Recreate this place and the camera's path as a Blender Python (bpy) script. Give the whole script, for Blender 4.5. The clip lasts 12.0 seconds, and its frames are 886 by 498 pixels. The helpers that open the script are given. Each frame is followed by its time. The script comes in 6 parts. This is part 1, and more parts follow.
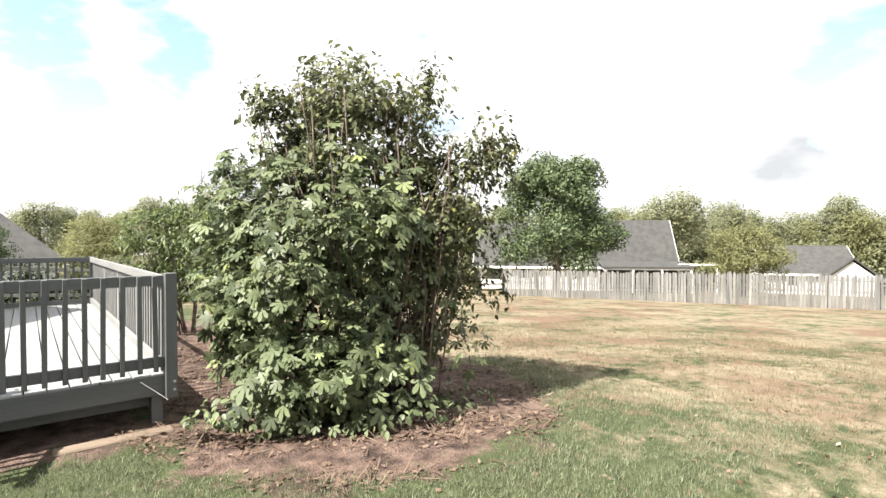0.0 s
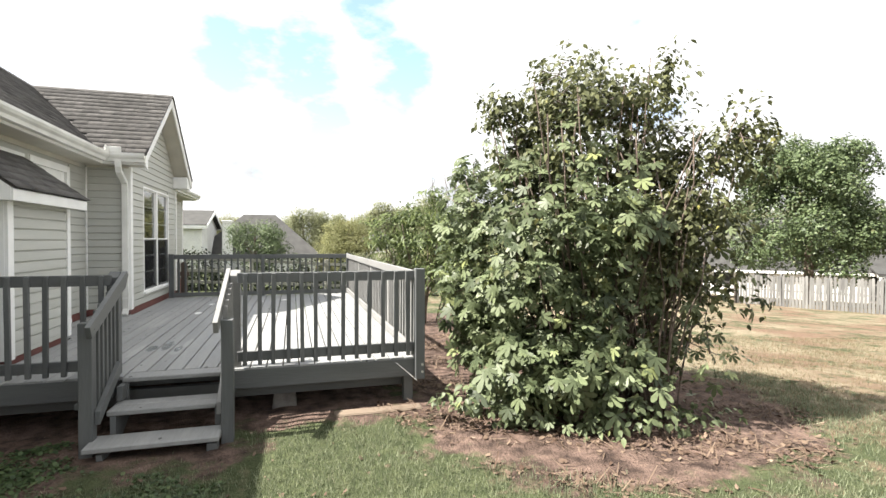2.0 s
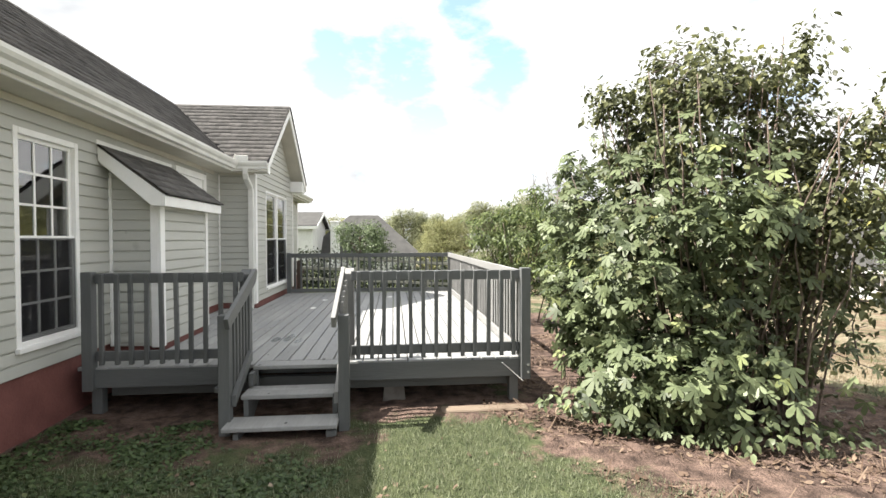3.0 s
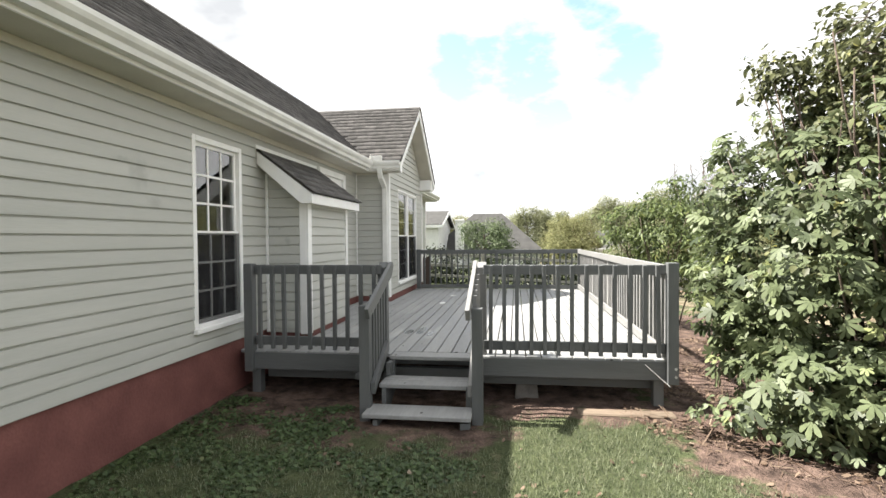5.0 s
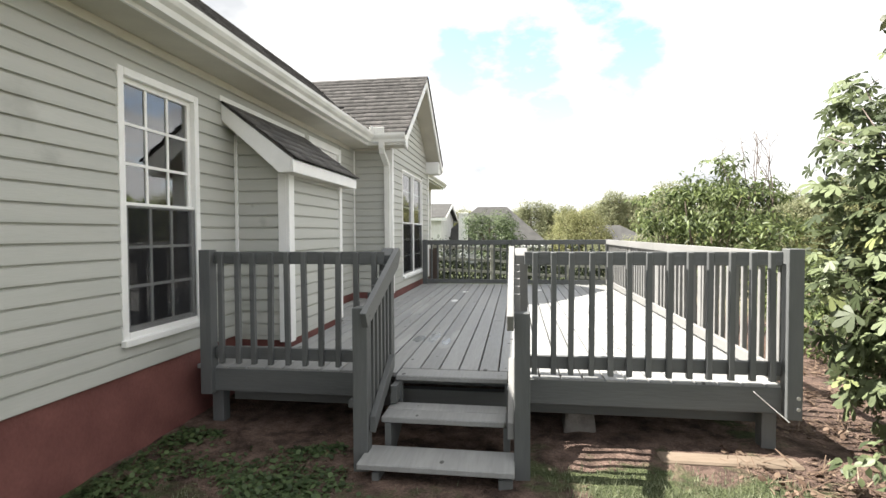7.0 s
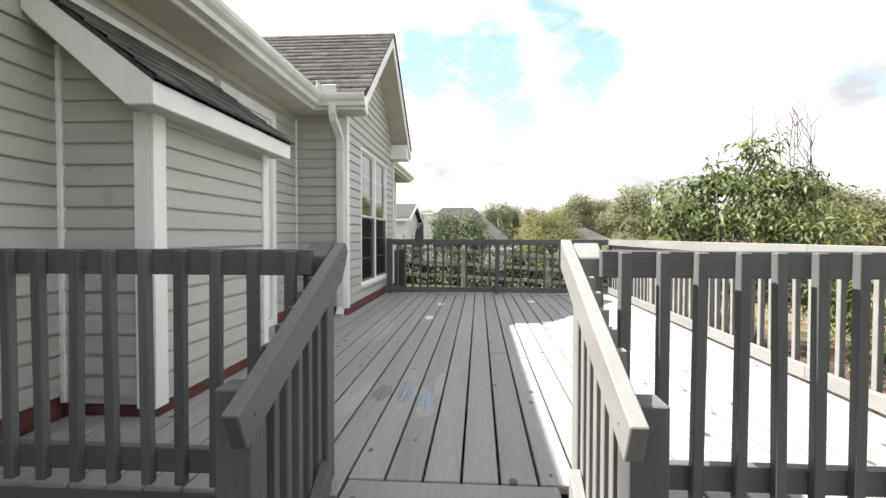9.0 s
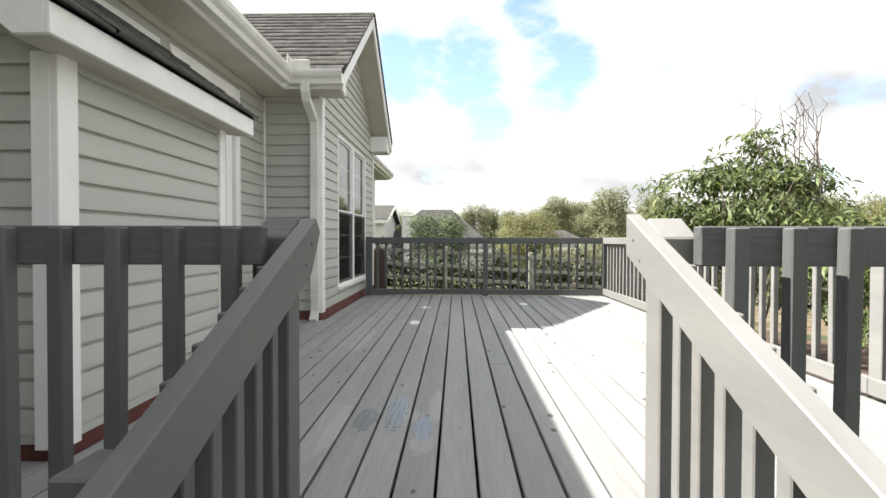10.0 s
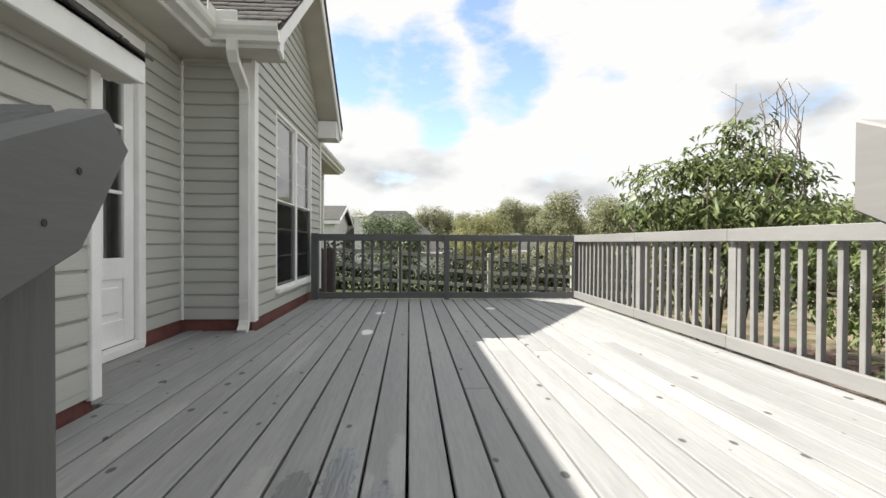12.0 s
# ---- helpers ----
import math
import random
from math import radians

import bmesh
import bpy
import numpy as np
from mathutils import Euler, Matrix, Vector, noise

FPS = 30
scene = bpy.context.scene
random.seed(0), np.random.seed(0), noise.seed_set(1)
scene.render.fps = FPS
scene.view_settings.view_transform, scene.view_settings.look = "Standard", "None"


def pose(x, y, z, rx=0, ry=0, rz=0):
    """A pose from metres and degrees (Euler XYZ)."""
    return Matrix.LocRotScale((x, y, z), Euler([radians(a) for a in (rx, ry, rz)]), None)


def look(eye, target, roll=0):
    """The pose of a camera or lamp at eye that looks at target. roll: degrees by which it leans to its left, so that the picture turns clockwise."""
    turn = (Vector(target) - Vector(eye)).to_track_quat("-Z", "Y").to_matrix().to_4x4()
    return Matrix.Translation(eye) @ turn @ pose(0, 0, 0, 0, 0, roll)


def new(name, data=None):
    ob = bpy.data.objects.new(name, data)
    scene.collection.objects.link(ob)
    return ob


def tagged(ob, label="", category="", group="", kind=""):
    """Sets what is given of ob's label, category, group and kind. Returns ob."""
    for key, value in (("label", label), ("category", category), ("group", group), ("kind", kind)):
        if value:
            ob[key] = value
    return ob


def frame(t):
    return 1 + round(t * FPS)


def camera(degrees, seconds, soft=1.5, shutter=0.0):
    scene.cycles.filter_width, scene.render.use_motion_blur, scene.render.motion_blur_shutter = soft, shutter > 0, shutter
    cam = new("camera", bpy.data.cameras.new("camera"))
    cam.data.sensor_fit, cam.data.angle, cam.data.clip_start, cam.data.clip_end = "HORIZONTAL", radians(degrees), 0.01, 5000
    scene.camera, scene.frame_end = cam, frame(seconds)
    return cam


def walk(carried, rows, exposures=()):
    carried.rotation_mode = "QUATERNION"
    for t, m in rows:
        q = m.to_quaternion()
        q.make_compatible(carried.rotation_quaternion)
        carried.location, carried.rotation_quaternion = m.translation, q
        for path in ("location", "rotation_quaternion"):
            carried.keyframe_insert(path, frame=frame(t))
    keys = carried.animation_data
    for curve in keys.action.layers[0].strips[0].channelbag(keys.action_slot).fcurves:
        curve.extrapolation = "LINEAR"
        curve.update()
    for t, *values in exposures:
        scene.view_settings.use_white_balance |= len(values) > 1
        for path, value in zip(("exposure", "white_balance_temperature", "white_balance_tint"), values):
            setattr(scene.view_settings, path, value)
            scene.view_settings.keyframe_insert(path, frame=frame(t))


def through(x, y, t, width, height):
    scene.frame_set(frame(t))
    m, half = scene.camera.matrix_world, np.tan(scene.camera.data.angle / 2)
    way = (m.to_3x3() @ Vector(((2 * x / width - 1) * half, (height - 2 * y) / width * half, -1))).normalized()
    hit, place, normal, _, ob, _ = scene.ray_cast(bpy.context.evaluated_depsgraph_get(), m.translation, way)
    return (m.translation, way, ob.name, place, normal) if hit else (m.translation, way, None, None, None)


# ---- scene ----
cam = camera(82.0, 12.0)
PATH = [
    (0, (0.067, 0.262, 1.721), (1.333, 1.81, 1.688), -0.0),
    (0.5, (-0.003, 0.239, 1.722), (1.111, 1.9, 1.693), 0.0),
    (1, (-0.054, 0.302, 1.746), (0.874, 2.073, 1.706), 0.2),
    (1.5, (-0.114, 0.311, 1.735), (0.631, 2.167, 1.697), 0.1),
    (2, (-0.161, 0.331, 1.717), (0.405, 2.249, 1.683), 0.1),
    (2.5, (-0.196, 0.336, 1.71), (0.179, 2.3, 1.678), 0.0),
    (3, (-0.24, 0.343, 1.721), (-0.046, 2.333, 1.682), -0.2),
    (3.5, (-0.271, 0.344, 1.711), (-0.253, 2.343, 1.675), -0.3),
    (5.5, (-0.4, 0.584, 1.652), (-0.706, 2.56, 1.607), -0.4),
    (6, (-0.492, 0.864, 1.622), (-0.797, 2.84, 1.569), -0.3),
    (6.5, (-0.575, 1.264, 1.575), (-0.87, 3.241, 1.515), -0.3),
    (7, (-0.693, 1.707, 1.546), (-0.979, 3.685, 1.486), -0.3),
    (9, (-1.047, 3.495, 1.467), (-1.188, 5.49, 1.417), 0.1),
    (9.5, (-1.122, 3.79, 1.425), (-1.228, 5.787, 1.383), 0.0),
    (10, (-1.186, 4.069, 1.389), (-1.238, 6.068, 1.352), 0.1),
    (10.5, (-1.186, 4.33, 1.384), (-1.205, 6.33, 1.348), 0.2),
    (11, (-1.222, 4.549, 1.388), (-1.215, 6.549, 1.345), 0.4),
    (11.5, (-1.225, 4.718, 1.379), (-1.165, 6.716, 1.334), 0.5),
    (12, (-1.249, 4.852, 1.313), (-1.118, 6.847, 1.288), 0.3),
]
walk(cam, [(t, look(eye, target, roll)) for t, eye, target, roll in PATH], [(0.0, 1.72), (7.0, 1.78), (9.0, 1.64), (10.0, 1.54), (11.0, 1.42), (12.0, 1.24)])

# ---------------------------------------------------------------- light
SUN_DIR = Vector((0.815, 0.0, -1.0)).normalized()
sun_data = bpy.data.lights.new("sun", "SUN")
sun_data.energy, sun_data.angle, sun_data.color = 5.0, radians(0.55), (1.0, 0.95, 0.87)
sun = new("sun", sun_data)
sun.rotation_mode = "QUATERNION"
sun.rotation_quaternion = SUN_DIR.to_track_quat("-Z", "Y")
sun.location = (-20, 7, 25)

world = bpy.data.worlds.new("sky")
scene.world = world
world.use_nodes = True


def build_sky():
    nt = world.node_tree
    nt.nodes.clear()
    N, L = nt.nodes.new, nt.links.new
    out, bg = N("ShaderNodeOutputWorld"), N("ShaderNodeBackground")
    sky = N("ShaderNodeTexSky")
    sky.sky_type, sky.sun_disc = "NISHITA", False
    sky.sun_elevation, sky.sun_rotation = radians(50.8), radians(270)
    sky.air_density, sky.dust_density = 1.0, 0.6
    scale = N("ShaderNodeVectorMath")
    scale.operation = "SCALE"
    scale.inputs["Scale"].default_value = 0.28
    L(sky.outputs[0], scale.inputs[0])
    tc = N("ShaderNodeTexCoord")
    mp = N("ShaderNodeMapping")
    mp.inputs["Scale"].default_value = (1.0, 1.0, 2.1)
    mp.inputs["Location"].default_value = (0.35, 0.1, 0.62)
    L(tc.outputs["Generated"], mp.inputs[0])
    big = N("ShaderNodeTexNoise")
    big.inputs["Scale"].default_value, big.inputs["Detail"].default_value = 6.0, 9.0
    big.inputs["Roughness"].default_value = 0.60
    L(mp.outputs[0], big.inputs["Vector"])
    # broken cloud: blue shows in gaps low over the gardens
    def patches(places):
        acc = None
        for az, el, wide in places:
            d = Vector((math.sin(radians(az)) * math.cos(radians(el)), math.cos(radians(az)) * math.cos(radians(el)), math.sin(radians(el))))
            dot = N("ShaderNodeVectorMath")
            dot.operation = "DOT_PRODUCT"
            L(tc.outputs["Generated"], dot.inputs[0])
            dot.inputs[1].default_value = d
            fall = N("ShaderNodeMapRange")
            fall.interpolation_type = "SMOOTHSTEP"
            fall.inputs["From Min"].default_value, fall.inputs["From Max"].default_value = math.cos(radians(wide)), math.cos(radians(wide * 0.15))
            L(dot.outputs["Value"], fall.inputs["Value"])
            if acc is None:
                acc = fall.outputs[0]
            else:
                mx = N("ShaderNodeMath")
                mx.operation = "MAXIMUM"
                L(acc, mx.inputs[0])
                L(fall.outputs[0], mx.inputs[1])
                acc = mx.outputs[0]
        return acc

    gap = patches(((-5, 19.5, 6.5), (1, 18.5, 6.5), (11, 17.5, 5.5), (8.6, 24, 4.0), (3.5, 13, 4.0), (78, 15.5, 7.0), (79, 11.5, 5.0), (150, 40, 16.0), (250, 55, 14.0), (-60, 45, 12.0)))
    # grey undersides of the nearer clouds
    grey = patches(((49, 12, 7.0), (55, 15, 8.0), (40, 10.5, 6.0), (75, 7, 6.0), (36, 11, 5.0), (-120, 30, 20.0), (170, 20, 18.0)))
    edge = N("ShaderNodeMath")
    edge.operation = "MULTIPLY_ADD"
    L(gap, edge.inputs[0])
    edge.inputs[1].default_value = -0.28
    L(big.outputs[0], edge.inputs[2])
    cover = N("ShaderNodeMapRange")
    cover.inputs["From Min"].default_value, cover.inputs["From Max"].default_value = 0.22, 0.42
    cover.inputs["To Min"].default_value = 0.06
    L(edge.outputs[0], cover.inputs["Value"])
    tone = N("ShaderNodeTexNoise")
    tone.inputs["Scale"].default_value, tone.inputs["Detail"].default_value = 3.1, 5.0
    L(mp.outputs[0], tone.inputs["Vector"])
    dim = N("ShaderNodeMath")
    dim.operation = "MULTIPLY_ADD"
    L(grey, dim.inputs[0])
    dim.inputs[1].default_value = -0.15
    L(tone.outputs[0], dim.inputs[2])
    ramp = N("ShaderNodeValToRGB")
    ramp.color_ramp.elements[0].position, ramp.color_ramp.elements[0].color = 0.27, (0.60, 0.615, 0.635, 1)
    ramp.color_ramp.elements[1].position, ramp.color_ramp.elements[1].color = 0.40, (1.0, 1.0, 0.99, 1)
    L(dim.outputs[0], ramp.inputs[0])
    mix = N("ShaderNodeMix")
    mix.data_type = "RGBA"
    L(cover.outputs[0], mix.inputs["Factor"])
    L(scale.outputs[0], mix.inputs["A"])
    L(ramp.outputs[0], mix.inputs["B"])
    L(mix.outputs["Result"], bg.inputs["Color"])
    bg.inputs["Strength"].default_value = 0.42
    L(bg.outputs[0], out.inputs[0])


build_sky()

# ---------------------------------------------------------------- materials


def material(name, a, b, scale=6.0, rough=0.7, bump=0.15, fine=60.0, stretch=(1, 1, 1), spread=0.0, metallic=0.0,
             island=0.0, low=0.35, high=0.65, spec=0.4, world_space=False, third=None, third_at=(0.6, 0.7), bump_dist=0.01, grit=0.18):
    """Two-tone surface: broad mottling from a to b, fine grain, and a change from piece to piece."""
    m = bpy.data.materials.new(name)
    m.use_nodes = True
    nt = m.node_tree
    nt.nodes.clear()
    N, L = nt.nodes.new, nt.links.new
    out, bs = N("ShaderNodeOutputMaterial"), N("ShaderNodeBsdfPrincipled")
    L(bs.outputs[0], out.inputs[0])
    info, geo = N("ShaderNodeObjectInfo"), N("ShaderNodeNewGeometry")
    if world_space:
        src = geo.outputs["Position"]
    else:
        src = N("ShaderNodeTexCoord").outputs["Object"]
    shift = N("ShaderNodeVectorMath")
    shift.operation = "MULTIPLY_ADD"
    comb = N("ShaderNodeCombineXYZ")
    for i in range(3):
        L(info.outputs["Random"], comb.inputs[i])
    L(comb.outputs[0], shift.inputs[0])
    shift.inputs[1].default_value = (0, 0, 0) if world_space else (31, 17, 23)
    L(src, shift.inputs[2])
    mp = N("ShaderNodeMapping")
    mp.inputs["Scale"].default_value = stretch
    L(shift.outputs[0], mp.inputs[0])
    n1, n2 = N("ShaderNodeTexNoise"), N("ShaderNodeTexNoise")
    n1.inputs["Scale"].default_value, n1.inputs["Detail"].default_value = scale, 6
    n2.inputs["Scale"].default_value, n2.inputs["Detail"].default_value = fine, 4
    L(mp.outputs[0], n1.inputs["Vector"])
    L(mp.outputs[0], n2.inputs["Vector"])
    rng = N("ShaderNodeMapRange")
    rng.inputs["From Min"].default_value, rng.inputs["From Max"].default_value = low, high
    L(n1.outputs[0], rng.inputs["Value"])
    mix = N("ShaderNodeMix")
    mix.data_type = "RGBA"
    mix.inputs["A"].default_value, mix.inputs["B"].default_value = (*a, 1), (*b, 1)
    L(rng.outputs[0], mix.inputs["Factor"])
    col = mix.outputs["Result"]
    if third:
        n3 = N("ShaderNodeTexNoise")
        n3.inputs["Scale"].default_value, n3.inputs["Detail"].default_value = scale * 0.37, 4
        L(mp.outputs[0], n3.inputs["Vector"])
        r3 = N("ShaderNodeMapRange")
        r3.inputs["From Min"].default_value, r3.inputs["From Max"].default_value = third_at
        L(n3.outputs[0], r3.inputs["Value"])
        m3 = N("ShaderNodeMix")
        m3.data_type = "RGBA"
        m3.inputs["B"].default_value = (*third, 1)
        L(r3.outputs[0], m3.inputs["Factor"])
        L(col, m3.inputs["A"])
        col = m3.outputs["Result"]
    grain = N("ShaderNodeMapRange")
    grain.inputs["To Min"].default_value, grain.inputs["To Max"].default_value = 1 - grit, 1 + grit
    L(n2.outputs[0], grain.inputs["Value"])
    val = grain.outputs[0]
    for amount, sock in ((spread, info.outputs["Random"]), (island, geo.outputs["Random Per Island"])):
        if amount:
            r = N("ShaderNodeMapRange")
            r.inputs["To Min"].default_value, r.inputs["To Max"].default_value = 1 - amount, 1 + amount
            L(sock, r.inputs["Value"])
            mul = N("ShaderNodeMath")
            mul.operation = "MULTIPLY"
            L(val, mul.inputs[0])
            L(r.outputs[0], mul.inputs[1])
            val = mul.outputs[0]
    sc = N("ShaderNodeVectorMath")
    sc.operation = "SCALE"
    L(col, sc.inputs[0])
    L(val, sc.inputs["Scale"])
    L(sc.outputs[0], bs.inputs["Base Color"])
    rr = N("ShaderNodeMapRange")
    rr.inputs["To Min"].default_value, rr.inputs["To Max"].default_value = max(rough - 0.12, 0.05), min(rough + 0.12, 1)
    L(n1.outputs[0], rr.inputs["Value"])
    L(rr.outputs[0], bs.inputs["Roughness"])
    bs.inputs["Metallic"].default_value = metallic
    bs.inputs["Specular IOR Level"].default_value = spec
    if bump:
        bp = N("ShaderNodeBump")
        bp.inputs["Strength"].default_value, bp.inputs["Distance"].default_value = bump, bump_dist
        L(n2.outputs[0], bp.inputs["Height"])
        L(bp.outputs[0], bs.inputs["Normal"])
    return m


def leaf_material(name, a, b, c, rough=0.5, through=0.3):
    """Leaves: three tones from leaf to leaf, some light through the blade."""
    m = bpy.data.materials.new(name)
    m.use_nodes = True
    nt = m.node_tree
    nt.nodes.clear()
    N, L = nt.nodes.new, nt.links.new
    out, bs, tr, ms = (N("ShaderNodeOutputMaterial"), N("ShaderNodeBsdfPrincipled"), N("ShaderNodeBsdfTranslucent"),
                       N("ShaderNodeMixShader"))
    geo, info = N("ShaderNodeNewGeometry"), N("ShaderNodeObjectInfo")
    add = N("ShaderNodeMath")
    L(geo.outputs["Random Per Island"], add.inputs[0])
    L(info.outputs["Random"], add.inputs[1])
    fr = N("ShaderNodeMath")
    fr.operation = "FRACT"
    L(add.outputs[0], fr.inputs[0])
    ramp = N("ShaderNodeValToRGB")
    e = ramp.color_ramp.elements
    e[0].position, e[0].color = 0.0, (*a, 1)
    e[1].position, e[1].color = 0.975, (*b, 1)
    e.new(0.996).color = (*c, 1)
    L(fr.outputs[0], ramp.inputs[0])
    nz = N("ShaderNodeTexNoise")
    nz.inputs["Scale"].default_value = 25
    L(geo.outputs["Position"], nz.inputs["Vector"])
    rg = N("ShaderNodeMapRange")
    rg.inputs["To Min"].default_value, rg.inputs["To Max"].default_value = 0.7, 1.3
    L(nz.outputs[0], rg.inputs["Value"])
    sc = N("ShaderNodeVectorMath")
    sc.operation = "SCALE"
    L(ramp.outputs[0], sc.inputs[0])
    L(rg.outputs[0], sc.inputs["Scale"])
    L(sc.outputs[0], bs.inputs["Base Color"])
    L(sc.outputs[0], tr.inputs["Color"])
    bs.inputs["Roughness"].default_value = rough
    bs.inputs["Specular IOR Level"].default_value = 0.3
    ms.inputs[0].default_value = through
    L(bs.outputs[0], ms.inputs[1])
    L(tr.outputs[0], ms.inputs[2])
    L(ms.outputs[0], out.inputs[0])
    return m


def worn_glint_deck(m):
    """Painted sun reflections and pale scuffed patches at their places on the boards, dark knots, and damp blotches."""
    nt = m.node_tree
    N, L = nt.nodes.new, nt.links.new
    bs = next(n for n in nt.nodes if n.type == "BSDF_PRINCIPLED")
    col = bs.inputs["Base Color"].links[0].from_socket
    pos = N("ShaderNodeNewGeometry").outputs["Position"]
    nz = N("ShaderNodeTexNoise")
    nz.inputs["Scale"].default_value, nz.inputs["Detail"].default_value = 26, 8
    L(pos, nz.inputs["Vector"])

    def spots(places, base, tint, strength, soft=0.6, gloss=None):
        acc = None
        for x, y, rx, ry in places:
            sub = N("ShaderNodeVectorMath")
            sub.operation = "SUBTRACT"
            L(pos, sub.inputs[0])
            sub.inputs[1].default_value = (x, y, 0.56)
            mul = N("ShaderNodeVectorMath")
            mul.operation = "MULTIPLY"
            L(sub.outputs[0], mul.inputs[0])
            mul.inputs[1].default_value = (1 / rx, 1 / ry, 0)
            ln = N("ShaderNodeVectorMath")
            ln.operation = "LENGTH"
            L(mul.outputs[0], ln.inputs[0])
            if acc is None:
                acc = ln.outputs["Value"]
            else:
                mn = N("ShaderNodeMath")
                mn.operation = "MINIMUM"
                L(acc, mn.inputs[0])
                L(ln.outputs["Value"], mn.inputs[1])
                acc = mn.outputs[0]
        ad = N("ShaderNodeMath")
        ad.operation = "MULTIPLY_ADD"
        L(nz.outputs[0], ad.inputs[0])
        ad.inputs[1].default_value = 1.1
        L(acc, ad.inputs[2])
        r = N("ShaderNodeMapRange")
        for k, v in (("From Min", 1.75), ("From Max", 1.75 - soft), ("To Min", 0.0), ("To Max", strength)):
            r.inputs[k].default_value = v
        L(ad.outputs[0], r.inputs["Value"])
        mx = N("ShaderNodeMix")
        mx.data_type = "RGBA"
        L(r.outputs[0], mx.inputs["Factor"])
        L(base, mx.inputs["A"])
        mx.inputs["B"].default_value = (*tint, 1)
        if gloss is not None:
            old = bs.inputs["Roughness"].links[0].from_socket
            rg = N("ShaderNodeMix")
            L(r.outputs[0], rg.inputs["Factor"])
            L(old, rg.inputs["A"])
            rg.inputs["B"].default_value = gloss
            L(rg.outputs["Result"], bs.inputs["Roughness"])
        return mx.outputs["Result"]

    # bright spots: reflected sunlight on the boards, put into the colour
    col = spots(((-1.557, 10.30, 0.05, 0.09), (-0.319, 10.65, 0.05, 0.09), (-1.60, 9.15, 0.045, 0.13)), col, (0.78, 0.78, 0.76), 0.95, 0.4)
    # pale scuffs; the second and third spots are wet glints painted as colour
    col = spots(((-1.95, 8.3, 0.06, 0.5), (-1.326, 6.124, 0.045, 0.10), (-1.40, 6.45, 0.04, 0.09), (-1.28, 6.6, 0.035, 0.25), (-1.72, 6.3, 0.035, 0.28), (-2.3, 7.0, 0.05, 0.3), (-0.2, 7.4, 0.05, 0.3)),
                col, (0.38, 0.38, 0.37), 0.5, 0.35)
    col = spots(((-1.60, 6.40, 0.055, 0.16), (-1.47, 6.48, 0.055, 0.26), (-1.33, 6.30, 0.04, 0.16)), col, (0.150, 0.160, 0.162), 0.85, 0.4, 0.10)
    vo = N("ShaderNodeTexVoronoi")
    vo.voronoi_dimensions = "2D"
    vo.inputs["Scale"].default_value = 2.6
    mp = N("ShaderNodeMapping")
    mp.inputs["Scale"].default_value = (2.1, 1.15, 1)
    L(pos, mp.inputs[0])
    L(mp.outputs[0], vo.inputs["Vector"])
    # knots only in some cells, uneven in size and outline
    sep = N("ShaderNodeSeparateColor")
    L(vo.outputs["Color"], sep.inputs[0])
    grow = N("ShaderNodeMapRange")
    for k, v in (("From Min", 0.45), ("From Max", 1.0), ("To Min", 0.0), ("To Max", 0.105)):
        grow.inputs[k].default_value = v
    L(sep.outputs[0], grow.inputs["Value"])
    ragged = N("ShaderNodeMath")
    ragged.operation = "MULTIPLY_ADD"
    L(nz.outputs[0], ragged.inputs[0])
    ragged.inputs[1].default_value = 0.07
    L(vo.outputs["Distance"], ragged.inputs[2])
    inside = N("ShaderNodeMath")
    inside.operation = "SUBTRACT"
    L(grow.outputs[0], inside.inputs[0])
    L(ragged.outputs[0], inside.inputs[1])
    r = N("ShaderNodeMapRange")
    for k, v in (("From Min", -0.035), ("From Max", -0.008), ("To Min", 0.0), ("To Max", 0.88)):
        r.inputs[k].default_value = v
    L(inside.outputs[0], r.inputs["Value"])
    mx = N("ShaderNodeMix")
    mx.data_type = "RGBA"
    L(r.outputs[0], mx.inputs["Factor"])
    L(col, mx.inputs["A"])
    mx.inputs["B"].default_value = (0.05, 0.05, 0.048, 1)
    L(mx.outputs["Result"], bs.inputs["Base Color"])
    return m


M_DECK = worn_glint_deck(material("painted_deck_boards", (0.235, 0.238, 0.236), (0.290, 0.292, 0.287), 5, 0.62, 0.35, 55, (1, 0.10, 1), 0.10,
                  third=(0.35, 0.348, 0.338), third_at=(0.60, 0.74)))
# rail paint, darkened to suit the rails that stand in shade
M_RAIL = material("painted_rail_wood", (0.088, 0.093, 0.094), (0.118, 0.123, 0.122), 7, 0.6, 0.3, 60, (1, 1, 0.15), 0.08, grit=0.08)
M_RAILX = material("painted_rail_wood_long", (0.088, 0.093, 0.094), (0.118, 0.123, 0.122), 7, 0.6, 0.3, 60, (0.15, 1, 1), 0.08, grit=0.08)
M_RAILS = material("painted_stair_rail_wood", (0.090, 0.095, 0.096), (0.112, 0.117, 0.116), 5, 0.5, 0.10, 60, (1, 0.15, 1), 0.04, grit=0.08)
# paler copy of the rail paint: direct sun put into the colour
M_RAILY = material("sunlit_rail_wood", (0.196, 0.195, 0.190), (0.226, 0.224, 0.218), 7, 0.6, 0.06, 60, (1, 0.15, 1), 0.05, grit=0.08)
M_SIDING = material("grey_vinyl_siding", (0.430, 0.436, 0.402), (0.470, 0.472, 0.438), 3, 0.5, 0.12, 35, (0.3, 0.3, 3), 0.035, grit=0.04)
